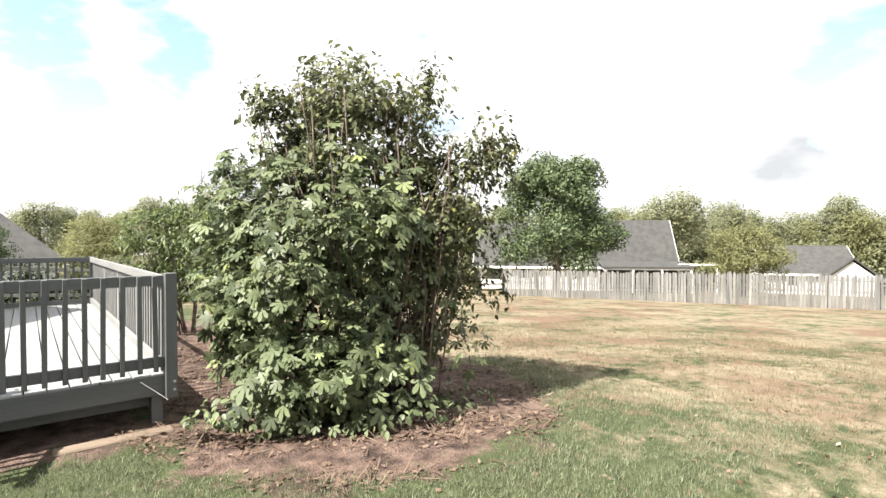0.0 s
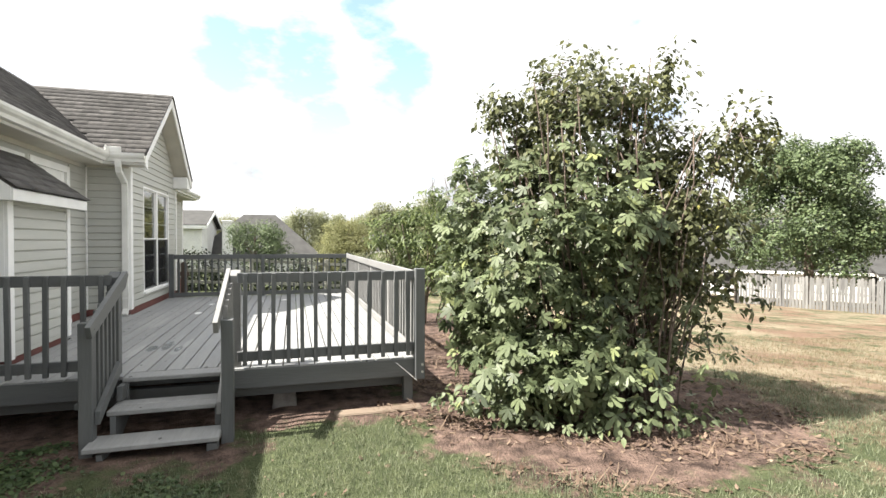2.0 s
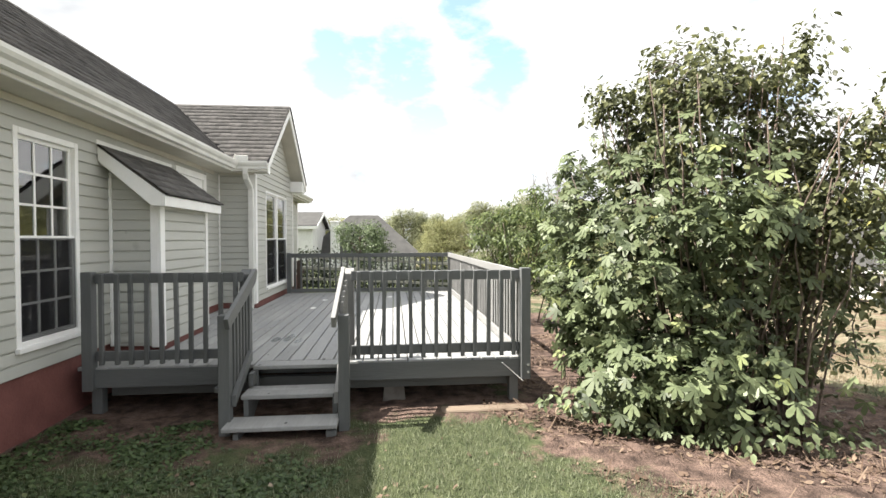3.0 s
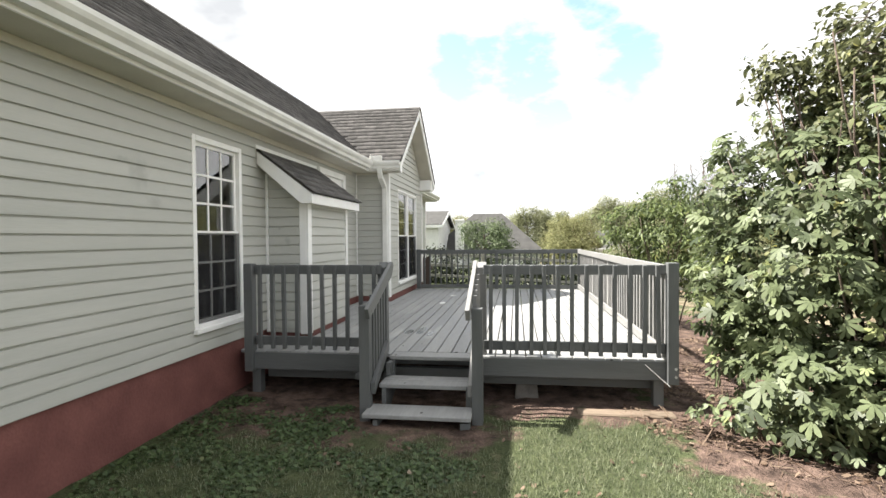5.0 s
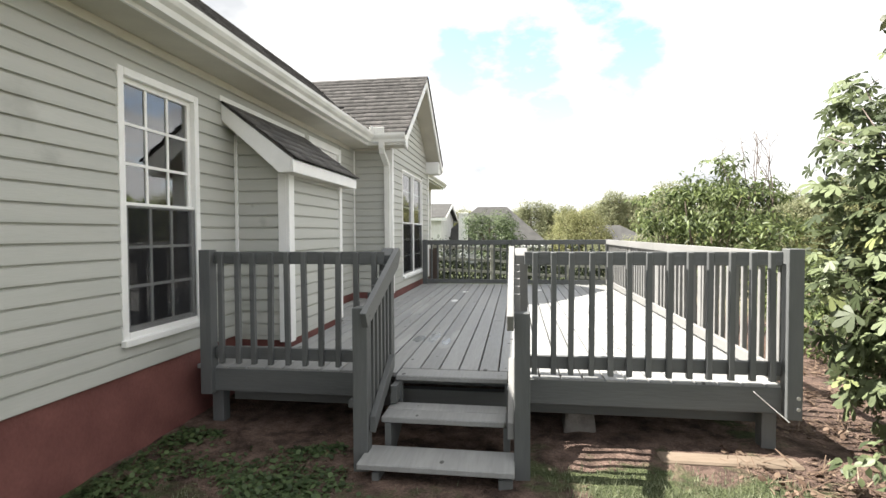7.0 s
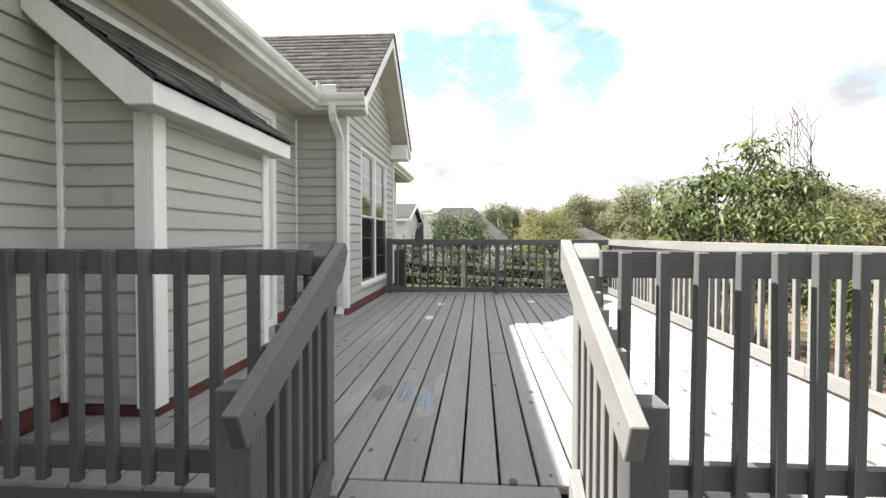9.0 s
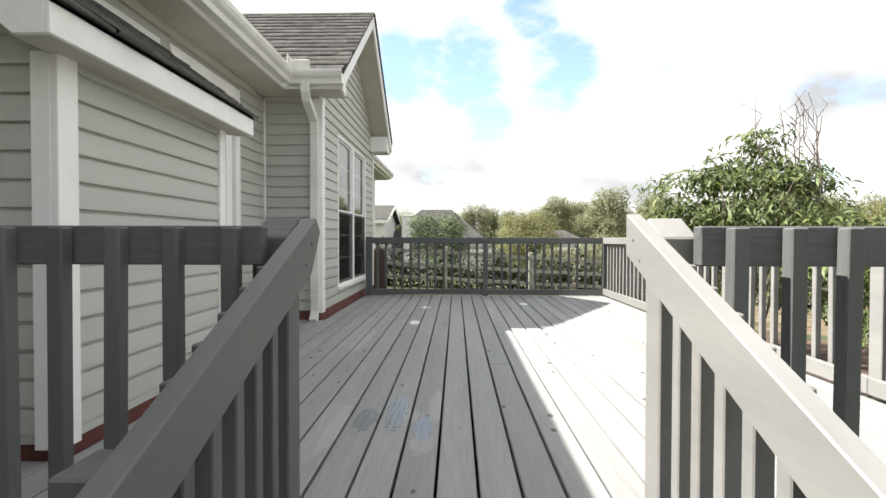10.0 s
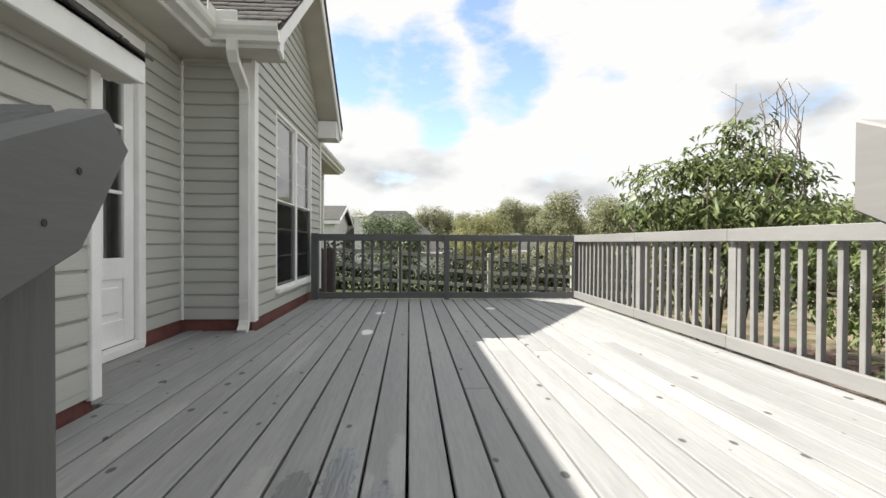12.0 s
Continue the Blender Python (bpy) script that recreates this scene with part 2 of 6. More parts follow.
def smudge(m, places, tint, strength):
    """Faint dirt marks at their places on a surface: x, y, z and three radii each."""
    nt = m.node_tree
    N, L = nt.nodes.new, nt.links.new
    bs = next(n for n in nt.nodes if n.type == "BSDF_PRINCIPLED")
    col = bs.inputs["Base Color"].links[0].from_socket
    pos = N("ShaderNodeNewGeometry").outputs["Position"]
    nz = N("ShaderNodeTexNoise")
    nz.inputs["Scale"].default_value, nz.inputs["Detail"].default_value = 18, 6
    L(pos, nz.inputs["Vector"])
    for x, y, z, rx, ry, rz in places:
        sub, mul, ln, ad, r, mx = (N("ShaderNodeVectorMath"), N("ShaderNodeVectorMath"), N("ShaderNodeVectorMath"), N("ShaderNodeMath"), N("ShaderNodeMapRange"), N("ShaderNodeMix"))
        sub.operation, mul.operation, ln.operation, ad.operation, mx.data_type = "SUBTRACT", "MULTIPLY", "LENGTH", "MULTIPLY_ADD", "RGBA"
        L(pos, sub.inputs[0])
        sub.inputs[1].default_value = (x, y, z)
        L(sub.outputs[0], mul.inputs[0])
        mul.inputs[1].default_value = (1 / rx, 1 / ry, 1 / rz)
        L(mul.outputs[0], ln.inputs[0])
        L(nz.outputs[0], ad.inputs[0])
        ad.inputs[1].default_value = 1.6
        L(ln.outputs["Value"], ad.inputs[2])
        for k, v in (("From Min", 1.9), ("From Max", 1.1), ("To Min", 0.0), ("To Max", strength)):
            r.inputs[k].default_value = v
        L(ad.outputs[0], r.inputs["Value"])
        L(r.outputs[0], mx.inputs["Factor"])
        L(col, mx.inputs["A"])
        mx.inputs["B"].default_value = (*tint, 1)
        col = mx.outputs["Result"]
    L(col, bs.inputs["Base Color"])


smudge(M_SIDING, ((-3.15, 3.95, 2.20, 0.3, 0.10, 0.14), (-3.15, 4.12, 1.97, 0.3, 0.08, 0.06), (-3.15, 3.78, 2.26, 0.3, 0.10, 0.03), (-2.9, 5.92, 1.66, 0.04, 0.2, 0.05), (-3.0, 5.92, 1.80, 0.02, 0.2, 0.02)), (0.17, 0.165, 0.15), 0.30)
M_TRIM = material("white_trim", (0.79, 0.79, 0.775), (0.86, 0.86, 0.845), 4, 0.45, 0.06, 50, grit=0.04)
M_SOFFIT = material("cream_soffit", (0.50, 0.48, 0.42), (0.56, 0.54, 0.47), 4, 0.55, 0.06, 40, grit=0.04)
M_GUTTER = material("white_gutter", (0.62, 0.62, 0.59), (0.74, 0.74, 0.71), 3, 0.35, 0.04, 40, grit=0.04)
M_BRICK = material("red_painted_foundation", (0.140, 0.052, 0.046), (0.195, 0.078, 0.067), 4, 0.8, 0.5, 45)
M_SHINGLE = material("asphalt_shingles", (0.058, 0.055, 0.053), (0.105, 0.099, 0.094), 9, 0.92, 0.5, 160, (1, 1, 1), 0, island=0.30)
M_FARSHINGLE = material("grey_far_shingles", (0.044, 0.043, 0.042), (0.068, 0.067, 0.064), 2, 0.9, 0.2, 20)
M_WHITEWALL = material("white_far_siding", (0.70, 0.70, 0.685), (0.78, 0.78, 0.76), 2, 0.6, 0.1, 10)
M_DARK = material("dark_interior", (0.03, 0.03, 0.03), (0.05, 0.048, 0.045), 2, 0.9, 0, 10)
M_ROOM = material("room_plaster", (0.30, 0.29, 0.27), (0.34, 0.33, 0.31), 2, 0.9, 0, 10)
M_CONCRETE = material("weathered_concrete", (0.11, 0.10, 0.09), (0.19, 0.175, 0.16), 9, 0.9, 0.5, 70)
M_FENCE = material("silver_fence_wood", (0.125, 0.122, 0.116), (0.205, 0.20, 0.19), 3, 0.85, 0.4, 40, (1, 1, 0.2), 0.22)
M_BROWNFENCE = material("brown_fence_wood", (0.10, 0.075, 0.06), (0.16, 0.12, 0.095), 3, 0.85, 0.4, 40, (1, 1, 0.2), 0.15)
M_DARKFENCE = material("dark_fence_wood", (0.06, 0.05, 0.042), (0.10, 0.085, 0.07), 3, 0.85, 0.4, 40, (0.2, 1, 1), 0.15)
M_GREYRAIL = material("pale_rail_fence_wood", (0.24, 0.235, 0.205), (0.32, 0.315, 0.28), 3, 0.85, 0.4, 40, (0.2, 1, 1), 0.15)
M_BARK = material("shrub_bark", (0.085, 0.062, 0.049), (0.185, 0.145, 0.118), 14, 0.9, 0.5, 80)
M_TWIG = material("bare_grey_twigs", (0.11, 0.085, 0.073), (0.20, 0.165, 0.145), 14, 0.9, 0.4, 80)
M_PLANK = material("sunk_plank_wood", (0.13, 0.098, 0.070), (0.20, 0.155, 0.115), 9, 0.9, 0.5, 60, (0.2, 1, 1))
M_METAL = material("galvanised_metal", (0.55, 0.55, 0.55), (0.65, 0.65, 0.64), 12, 0.4, 0.05, 90, metallic=0.8)
M_FIG = leaf_material("fig_leaves", (0.048, 0.064, 0.031), (0.195, 0.232, 0.122), (0.26, 0.29, 0.12), 0.46, 0.30)
M_VINE = leaf_material("vine_leaves", (0.050, 0.058, 0.030), (0.190, 0.200, 0.095), (0.32, 0.30, 0.09), 0.48, 0.36)
M_SHRUB = leaf_material("shrub_leaves", (0.045, 0.064, 0.026), (0.205, 0.255, 0.100), (0.25, 0.27, 0.09), 0.42, 0.42)
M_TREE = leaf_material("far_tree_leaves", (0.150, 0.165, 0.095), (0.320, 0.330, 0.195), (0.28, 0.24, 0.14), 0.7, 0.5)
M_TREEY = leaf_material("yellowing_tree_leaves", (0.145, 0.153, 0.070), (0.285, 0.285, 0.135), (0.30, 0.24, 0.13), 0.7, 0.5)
# hedge leaf tones lowered: the undergrowth's shade is put into the colour
M_HEDGE = leaf_material("shaded_hedge_leaves", (0.008, 0.014, 0.007), (0.052, 0.066, 0.030), (0.10, 0.11, 0.04), 0.5, 0.15)
M_TREED = leaf_material("dark_maple_leaves", (0.050, 0.074, 0.032), (0.130, 0.170, 0.078), (0.16, 0.17, 0.08), 0.5, 0.2)
M_GRASS = leaf_material("grass_blades", (0.120, 0.142, 0.082), (0.300, 0.325, 0.210), (0.38, 0.36, 0.26), 0.5, 0.40)
M_CLOVER = leaf_material("clover_leaves", (0.035, 0.058, 0.024), (0.110, 0.160, 0.065), (0.16, 0.18, 0.08), 0.5, 0.3)
M_DRYGRASS = leaf_material("dry_grass_blades", (0.13, 0.10, 0.055), (0.26, 0.21, 0.13), (0.32, 0.27, 0.18), 0.7, 0.25)
M_LITTER = leaf_material("fallen_leaves", (0.075, 0.045, 0.030), (0.20, 0.145, 0.105), (0.34, 0.28, 0.21), 0.8, 0.1)


def glass_material(name="window_glass", ior=3.0):
    m = bpy.data.materials.new(name)
    m.use_nodes = True
    nt = m.node_tree
    nt.nodes.clear()
    N, L = nt.nodes.new, nt.links.new
    out, gl, tr, ms, lw = (N("ShaderNodeOutputMaterial"), N("ShaderNodeBsdfGlossy"), N("ShaderNodeBsdfTransparent"),
                           N("ShaderNodeMixShader"), N("ShaderNodeFresnel"))
    gl.inputs["Roughness"].default_value = 0.015
    tr.inputs["Color"].default_value = (0.80, 0.84, 0.83, 1)
    lw.inputs["IOR"].default_value = ior
    L(lw.outputs[0], ms.inputs[0])
    L(tr.outputs[0], ms.inputs[1])
    L(gl.outputs[0], ms.inputs[2])
    L(ms.outputs[0], out.inputs[0])
    return m


def screen_material():
    m = bpy.data.materials.new("insect_screen")
    m.use_nodes = True
    nt = m.node_tree
    nt.nodes.clear()
    N, L = nt.nodes.new, nt.links.new
    out, df, tr, ms = (N("ShaderNodeOutputMaterial"), N("ShaderNodeBsdfDiffuse"), N("ShaderNodeBsdfTransparent"),
                       N("ShaderNodeMixShader"))
    df.inputs["Color"].default_value = (0.03, 0.03, 0.032, 1)
    ms.inputs[0].default_value = 0.38
    L(tr.outputs[0], ms.inputs[1])
    L(df.outputs[0], ms.inputs[2])
    L(ms.outputs[0], out.inputs[0])
    return m


M_GLASS, M_SCREEN = glass_material(), screen_material()
# IOR raised beyond real glass so the wing's upper panes mirror more sky
M_GLASS_HIGH = glass_material("high_ior_window_glass", 6.0)


def soil_and_lawn():
    """Lawn that turns from green to straw, and bare red soil where the layer 'bed' is below zero."""
    m = bpy.data.materials.new("lawn_and_soil")
    m.use_nodes = True
    nt = m.node_tree
    nt.nodes.clear()
    N, L = nt.nodes.new, nt.links.new
    out, bs = N("ShaderNodeOutputMaterial"), N("ShaderNodeBsdfPrincipled")
    L(bs.outputs[0], out.inputs[0])
    pos = N("ShaderNodeNewGeometry").outputs["Position"]

    def noise_at(scale, detail=5, rough=0.55):
        n = N("ShaderNodeTexNoise")
        n.inputs["Scale"].default_value, n.inputs["Detail"].default_value = scale, detail
        n.inputs["Roughness"].default_value = rough
        L(pos, n.inputs["Vector"])
        return n.outputs[0]

    def span(v, a, b, c=0.0, d=1.0):
        r = N("ShaderNodeMapRange")
        for k, x in (("From Min", a), ("From Max", b), ("To Min", c), ("To Max", d)):
            r.inputs[k].default_value = x
        L(v, r.inputs["Value"])
        return r.outputs[0]

    def blend(f, a, b):
        x = N("ShaderNodeMix")
        x.data_type = "RGBA"
        L(f, x.inputs["Factor"])
        for k, c in (("A", a), ("B", b)):
            if isinstance(c, tuple):
                x.inputs[k].default_value = (*c, 1)
            else:
                L(c, x.inputs[k])
        return x.outputs["Result"]

    def total(a, b):
        x = N("ShaderNodeMath")
        L(a, x.inputs[0])
        L(b, x.inputs[1])
        return x.outputs[0]

    bed, dry = N("ShaderNodeAttribute"), N("ShaderNodeAttribute")
    bed.attribute_name, dry.attribute_name = "bed", "dry"
    green = blend(span(noise_at(9), 0.35, 0.65), (0.045, 0.058, 0.026), (0.085, 0.098, 0.048))
    straw = blend(span(noise_at(5), 0.35, 0.65), (0.180, 0.148, 0.098), (0.262, 0.222, 0.155))
    straw = blend(span(noise_at(0.50, 7), 0.46, 0.60), straw, (0.165, 0.112, 0.078))
    f = span(total(dry.outputs["Fac"], total(span(noise_at(0.9, 6), 0.3, 0.7, -0.5, 0.5), span(noise_at(4.5, 5), 0.3, 0.7, -0.38, 0.38))), 0.25, 0.75)
    lawn = blend(f, green, straw)
    soil = blend(span(noise_at(7, 7), 0.35, 0.65), (0.050, 0.035, 0.029), (0.180, 0.124, 0.100))
    soil = blend(span(noise_at(45, 4), 0.64, 0.76), soil, (0.22, 0.165, 0.135))
    edge = span(total(bed.outputs["Fac"], span(noise_at(2.6, 7, 0.65), 0.3, 0.7, -0.45, 0.45)), -0.10, 0.16)
    col = blend(edge, soil, lawn)
    fine = noise_at(60, 4)
    sc = N("ShaderNodeVectorMath")
    sc.operation = "SCALE"
    L(col, sc.inputs[0])
    L(span(fine, 0.25, 0.75, 0.6, 1.4), sc.inputs["Scale"])
    L(sc.outputs[0], bs.inputs["Base Color"])
    bs.inputs["Roughness"].default_value = 0.95
    bs.inputs["Specular IOR Level"].default_value = 0.15
    bp = N("ShaderNodeBump")
    bp.inputs["Strength"].default_value, bp.inputs["Distance"].default_value = 0.9, 0.03
    L(fine, bp.inputs["Height"])
    L(bp.outputs[0], bs.inputs["Normal"])
    return m


M_GROUND = soil_and_lawn()

# ---------------------------------------------------------------- building helpers
WORLD_OF = {}


def thing(name, base, label, category, group="", kind=""):
    ob = new(name)
    ob.empty_display_size = 0.2
    ob.matrix_basis = Matrix.Translation(base)
    WORLD_OF[ob] = Matrix.Translation(base)
    return tagged(ob, label, category, group, kind)


def hang(ob, parent, m):
    """Put ob at the world pose m under parent."""
    ob.matrix_basis = m
    WORLD_OF[ob] = m
    if parent:
        ob.parent = parent
        ob.matrix_parent_inverse = WORLD_OF[parent].inverted()
    return ob


def part(name, bm, mat, parent, label="", smooth=False):
    """Link a bmesh, in world metres, as one mesh object under a thing or a part."""
    me = bpy.data.meshes.new(name)
    lo = Vector([min(v.co[i] for v in bm.verts) for i in range(3)])
    hi = Vector([max(v.co[i] for v in bm.verts) for i in range(3)])
    c = (lo + hi) / 2
    bmesh.ops.translate(bm, vec=-c, verts=bm.verts)
    bm.to_mesh(me)
    bm.free()
    if smooth:
        for p in me.polygons:
            p.use_smooth = True
    me.materials.append(mat)
    return tagged(hang(new(name, me), parent, Matrix.Translation(c)), label)


def piece(name, me, parent, m, label=""):
    """One more object on a shared mesh, at the world pose m."""
    return tagged(hang(new(name, me), parent, m), label)


def box(x0, x1, y0, y1, z0, z1, bevel=0.004, bm=None):
    b = bmesh.new()
    bmesh.ops.create_cube(b, size=1)
    bmesh.ops.scale(b, vec=(abs(x1 - x0), abs(y1 - y0), abs(z1 - z0)), verts=b.verts)
    bmesh.ops.translate(b, vec=((x0 + x1) / 2, (y0 + y1) / 2, (z0 + z1) / 2), verts=b.verts)
    if bevel:
        bmesh.ops.bevel(b, geom=b.edges[:], offset=bevel, segments=1, affect="EDGES")
    if bm is None:
        return b
    me = bpy.data.meshes.new("tmp")
    b.to_mesh(me)
    bm.from_mesh(me)
    b.free()
    bpy.data.meshes.remove(me)
    return bm


def prism(points, axis, a, b, bevel=0.0):
    """A polygon drawn in the two other axes, drawn out along axis (0, 1 or 2) from a to b."""
    bm = bmesh.new()
    rows = []
    for s in (a, b):
        row = []
        for p in points:
            c = list(p)
            c.insert(axis, s)
            row.append(bm.verts.new(c))
        rows.append(row)
    n = len(points)
    bm.faces.new(rows[0])
    bm.faces.new(rows[1][::-1])
    for i in range(n):
        bm.faces.new((rows[0][i], rows[1][i], rows[1][(i + 1) % n], rows[0][(i + 1) % n]))
    bmesh.ops.recalc_face_normals(bm, faces=bm.faces)
    if bevel:
        bmesh.ops.bevel(bm, geom=bm.edges[:], offset=bevel, segments=1, affect="EDGES")
    return bm


def solid(bm, mat):
    """A mesh from a bmesh as it stands, to be shared by alike pieces."""
    me = bpy.data.meshes.new("shared")
    bm.to_mesh(me)
    bm.free()
    me.materials.append(mat)
    return me


def raw_mesh(name, verts, faces_flat, counts, mat, smooth=False):
    """A mesh from arrays: vertices, corner indices and corners per face."""
    me = bpy.data.meshes.new(name)
    verts = np.asarray(verts, dtype=np.float32)
    me.vertices.add(len(verts))
    me.vertices.foreach_set("co", verts.ravel())
    me.loops.add(len(faces_flat))
    me.loops.foreach_set("vertex_index", np.asarray(faces_flat, dtype=np.int32))
    counts = np.asarray(counts, dtype=np.int32)
    me.polygons.add(len(counts))
    me.polygons.foreach_set("loop_start", np.concatenate(([0], np.cumsum(counts)[:-1])).astype(np.int32))
    me.polygons.foreach_set("loop_total", counts)
    me.update(calc_edges=True)
    me.validate()
    if smooth:
        for p in me.polygons:
            p.use_smooth = True
    me.materials.append(mat)
    return me


def scatter(name, template, faces, at, normal, size, spin, mat):
    """Many copies of one small shape in a mesh; template's +z goes along the normal, its +y is the tip."""
    t = np.asarray(template, dtype=float)
    n = normal / np.linalg.norm(normal, axis=1)[:, None]
    ref = np.where(np.abs(n[:, 2:3]) > 0.95, np.array([[1.0, 0, 0]]), np.array([[0, 0, 1.0]]))
    u = np.cross(ref, n)
    u /= np.linalg.norm(u, axis=1)[:, None]
    v = np.cross(n, u)
    c, s = np.cos(spin)[:, None], np.sin(spin)[:, None]
    u, v = u * c + v * s, v * c - u * s
    P = (at[:, None, :] + size[:, None, None] * (t[None, :, 0:1] * u[:, None, :] + t[None, :, 1:2] * v[:, None, :]
                                                 + t[None, :, 2:3] * n[:, None, :]))
    k, cnt = len(t), len(at)
    flat = np.concatenate([np.asarray(f) for f in faces])
    idx = (flat[None, :] + (np.arange(cnt) * k)[:, None]).ravel()
    return raw_mesh(name, P.reshape(-1, 3), idx, np.tile([len(f) for f in faces], cnt), mat)


def tube(points, r0, r1, sides=6, bm=None):
    """A tapering round branch along points."""
    bm = bm or bmesh.new()
    pts = [Vector(p) for p in points]
    rings = []
    for i, p in enumerate(pts):
        d = (pts[min(i + 1, len(pts) - 1)] - pts[max(i - 1, 0)]).normalized()
        u = d.orthogonal().normalized()
        w = d.cross(u)
        r = r0 + (r1 - r0) * i / (len(pts) - 1)
        rings.append([bm.verts.new(p + r * (u * math.cos(2 * math.pi * k / sides) + w * math.sin(2 * math.pi * k / sides)))
                      for k in range(sides)])
    for a, b in zip(rings, rings[1:]):
        for k in range(sides):
            bm.faces.new((a[k], a[(k + 1) % sides], b[(k + 1) % sides], b[k]))
    bm.faces.new(rings[0][::-1])
    bm.faces.new(rings[-1])
    return bm


# ---------------------------------------------------------------- ground
BUSH = (2.75, 4.85)
SHRUB = (2.5, 10.9)


def ground_z(x, y):
    d = x * 0.85 + y * 0.52 - 6.0
    d = np.clip(0.5 * (d + np.sqrt(d * d + 4.0)), 0, 75)
    return 0.13 - 0.0735 * d + 0.02 * np.sin(x * 1.3 + 0.4) * np.cos(y * 1.1)


def bed_distance(x, y):
    yc = np.clip(y, 4.95, 11.5)
    a = np.hypot(x - 2.75, y - yc) - 1.95
    b = np.maximum(x - 0.9, 4.85 - y)
    c = np.maximum(x + 0.5, 4.25 - y)
    return np.where(y > 13, 1.0, np.minimum(np.minimum(a, b), c))


def dryness(x, y):
    return np.clip((x - 2.0) / 3.4, 0, 1) * 0.80 - 0.1


def build_ground():
    near = np.arange(-6, 12.01, 0.12)
    steps = 0.12 * 1.11 ** np.arange(1, 78)
    far = np.cumsum(steps)
    far = far[far < 900]
    xs = np.concatenate((-6 - far[::-1], near, 12 + far))
    ys = np.concatenate((-4 - far[::-1], np.arange(-4, 14.01, 0.12), 14 + far))
    X, Y = np.meshgrid(xs, ys)
    rng = np.random.default_rng(3)
    Z = ground_z(X, Y) + rng.normal(0, 0.006, X.shape) * (np.abs(X) < 14)
    V = np.stack((X, Y, Z), -1).reshape(-1, 3)
    nx, ny = len(xs), len(ys)
    i = (np.arange(ny - 1)[:, None] * nx + np.arange(nx - 1)[None, :]).ravel()
    F = np.stack((i, i + 1, i + nx + 1, i + nx), -1)
    me = raw_mesh("ground", V, F.ravel(), np.full(len(F), 4), M_GROUND, True)
    for name, fn in (("bed", bed_distance), ("dry", dryness)):
        me.attributes.new(name, "FLOAT", "POINT").data.foreach_set("value", fn(V[:, 0], V[:, 1]).astype(np.float32))
    tagged(new("ground", me), "sloping lawn going dry with a red soil bed", "ground", kind="structure")


build_ground()

# ---------------------------------------------------------------- the house
WX, GX = -3.172, -2.58            # main wall face, wing wall face
RET_Y, WING_END = 9.28, 12.48     # return wall, end of the wing
Y0, Y1 = -5.0, 16.3               # length of the main wall
SID_Z, SOFF_Z = 0.653, 2.845
EAVE_X, EDGE_Z, SLOPE = -2.84, 3.0, 0.74
RIDGE_X, STEEP = -4.48, 0.845      # the main roof is steeper than the wing's
RIDGE_Z = EDGE_Z + STEEP * (EAVE_X - RIDGE_X)
PEAK_Y, PEAK_Z, GABLE_X = 10.79, 4.38, -2.27
WING_EDGE0, WING_EDGE1 = 8.97, 12.61
house = thing("house", (-6.5, 6.0, 0.1), "single-storey house in grey vinyl siding with white trim", "house")


def wall_boxes(plane, axis, thick, a0, a1, z0, z1, holes):
    """Boxes of a wall round its openings; the face lies in plane, the body goes back from it."""
    bm = bmesh.new()
    cuts = sorted({a0, a1, *[h for o in holes for h in o[:2]]})
    for p, q in zip(cuts, cuts[1:]):
        mid, zs = (p + q) / 2, [(z0, z1)]
        for h0, h1, b, t in holes:
            if h0 < mid < h1:
                zs = [(z0, b), (t, z1)]
        for b, t in zs:
            if t - b > 0.005:
                if axis == "y":
                    box(plane - thick, plane, p, q, b, t, 0, bm)
                else:
                    box(p, q, plane, plane + thick, b, t, 0, bm)
    return bm


EXPOSE = 0.1064


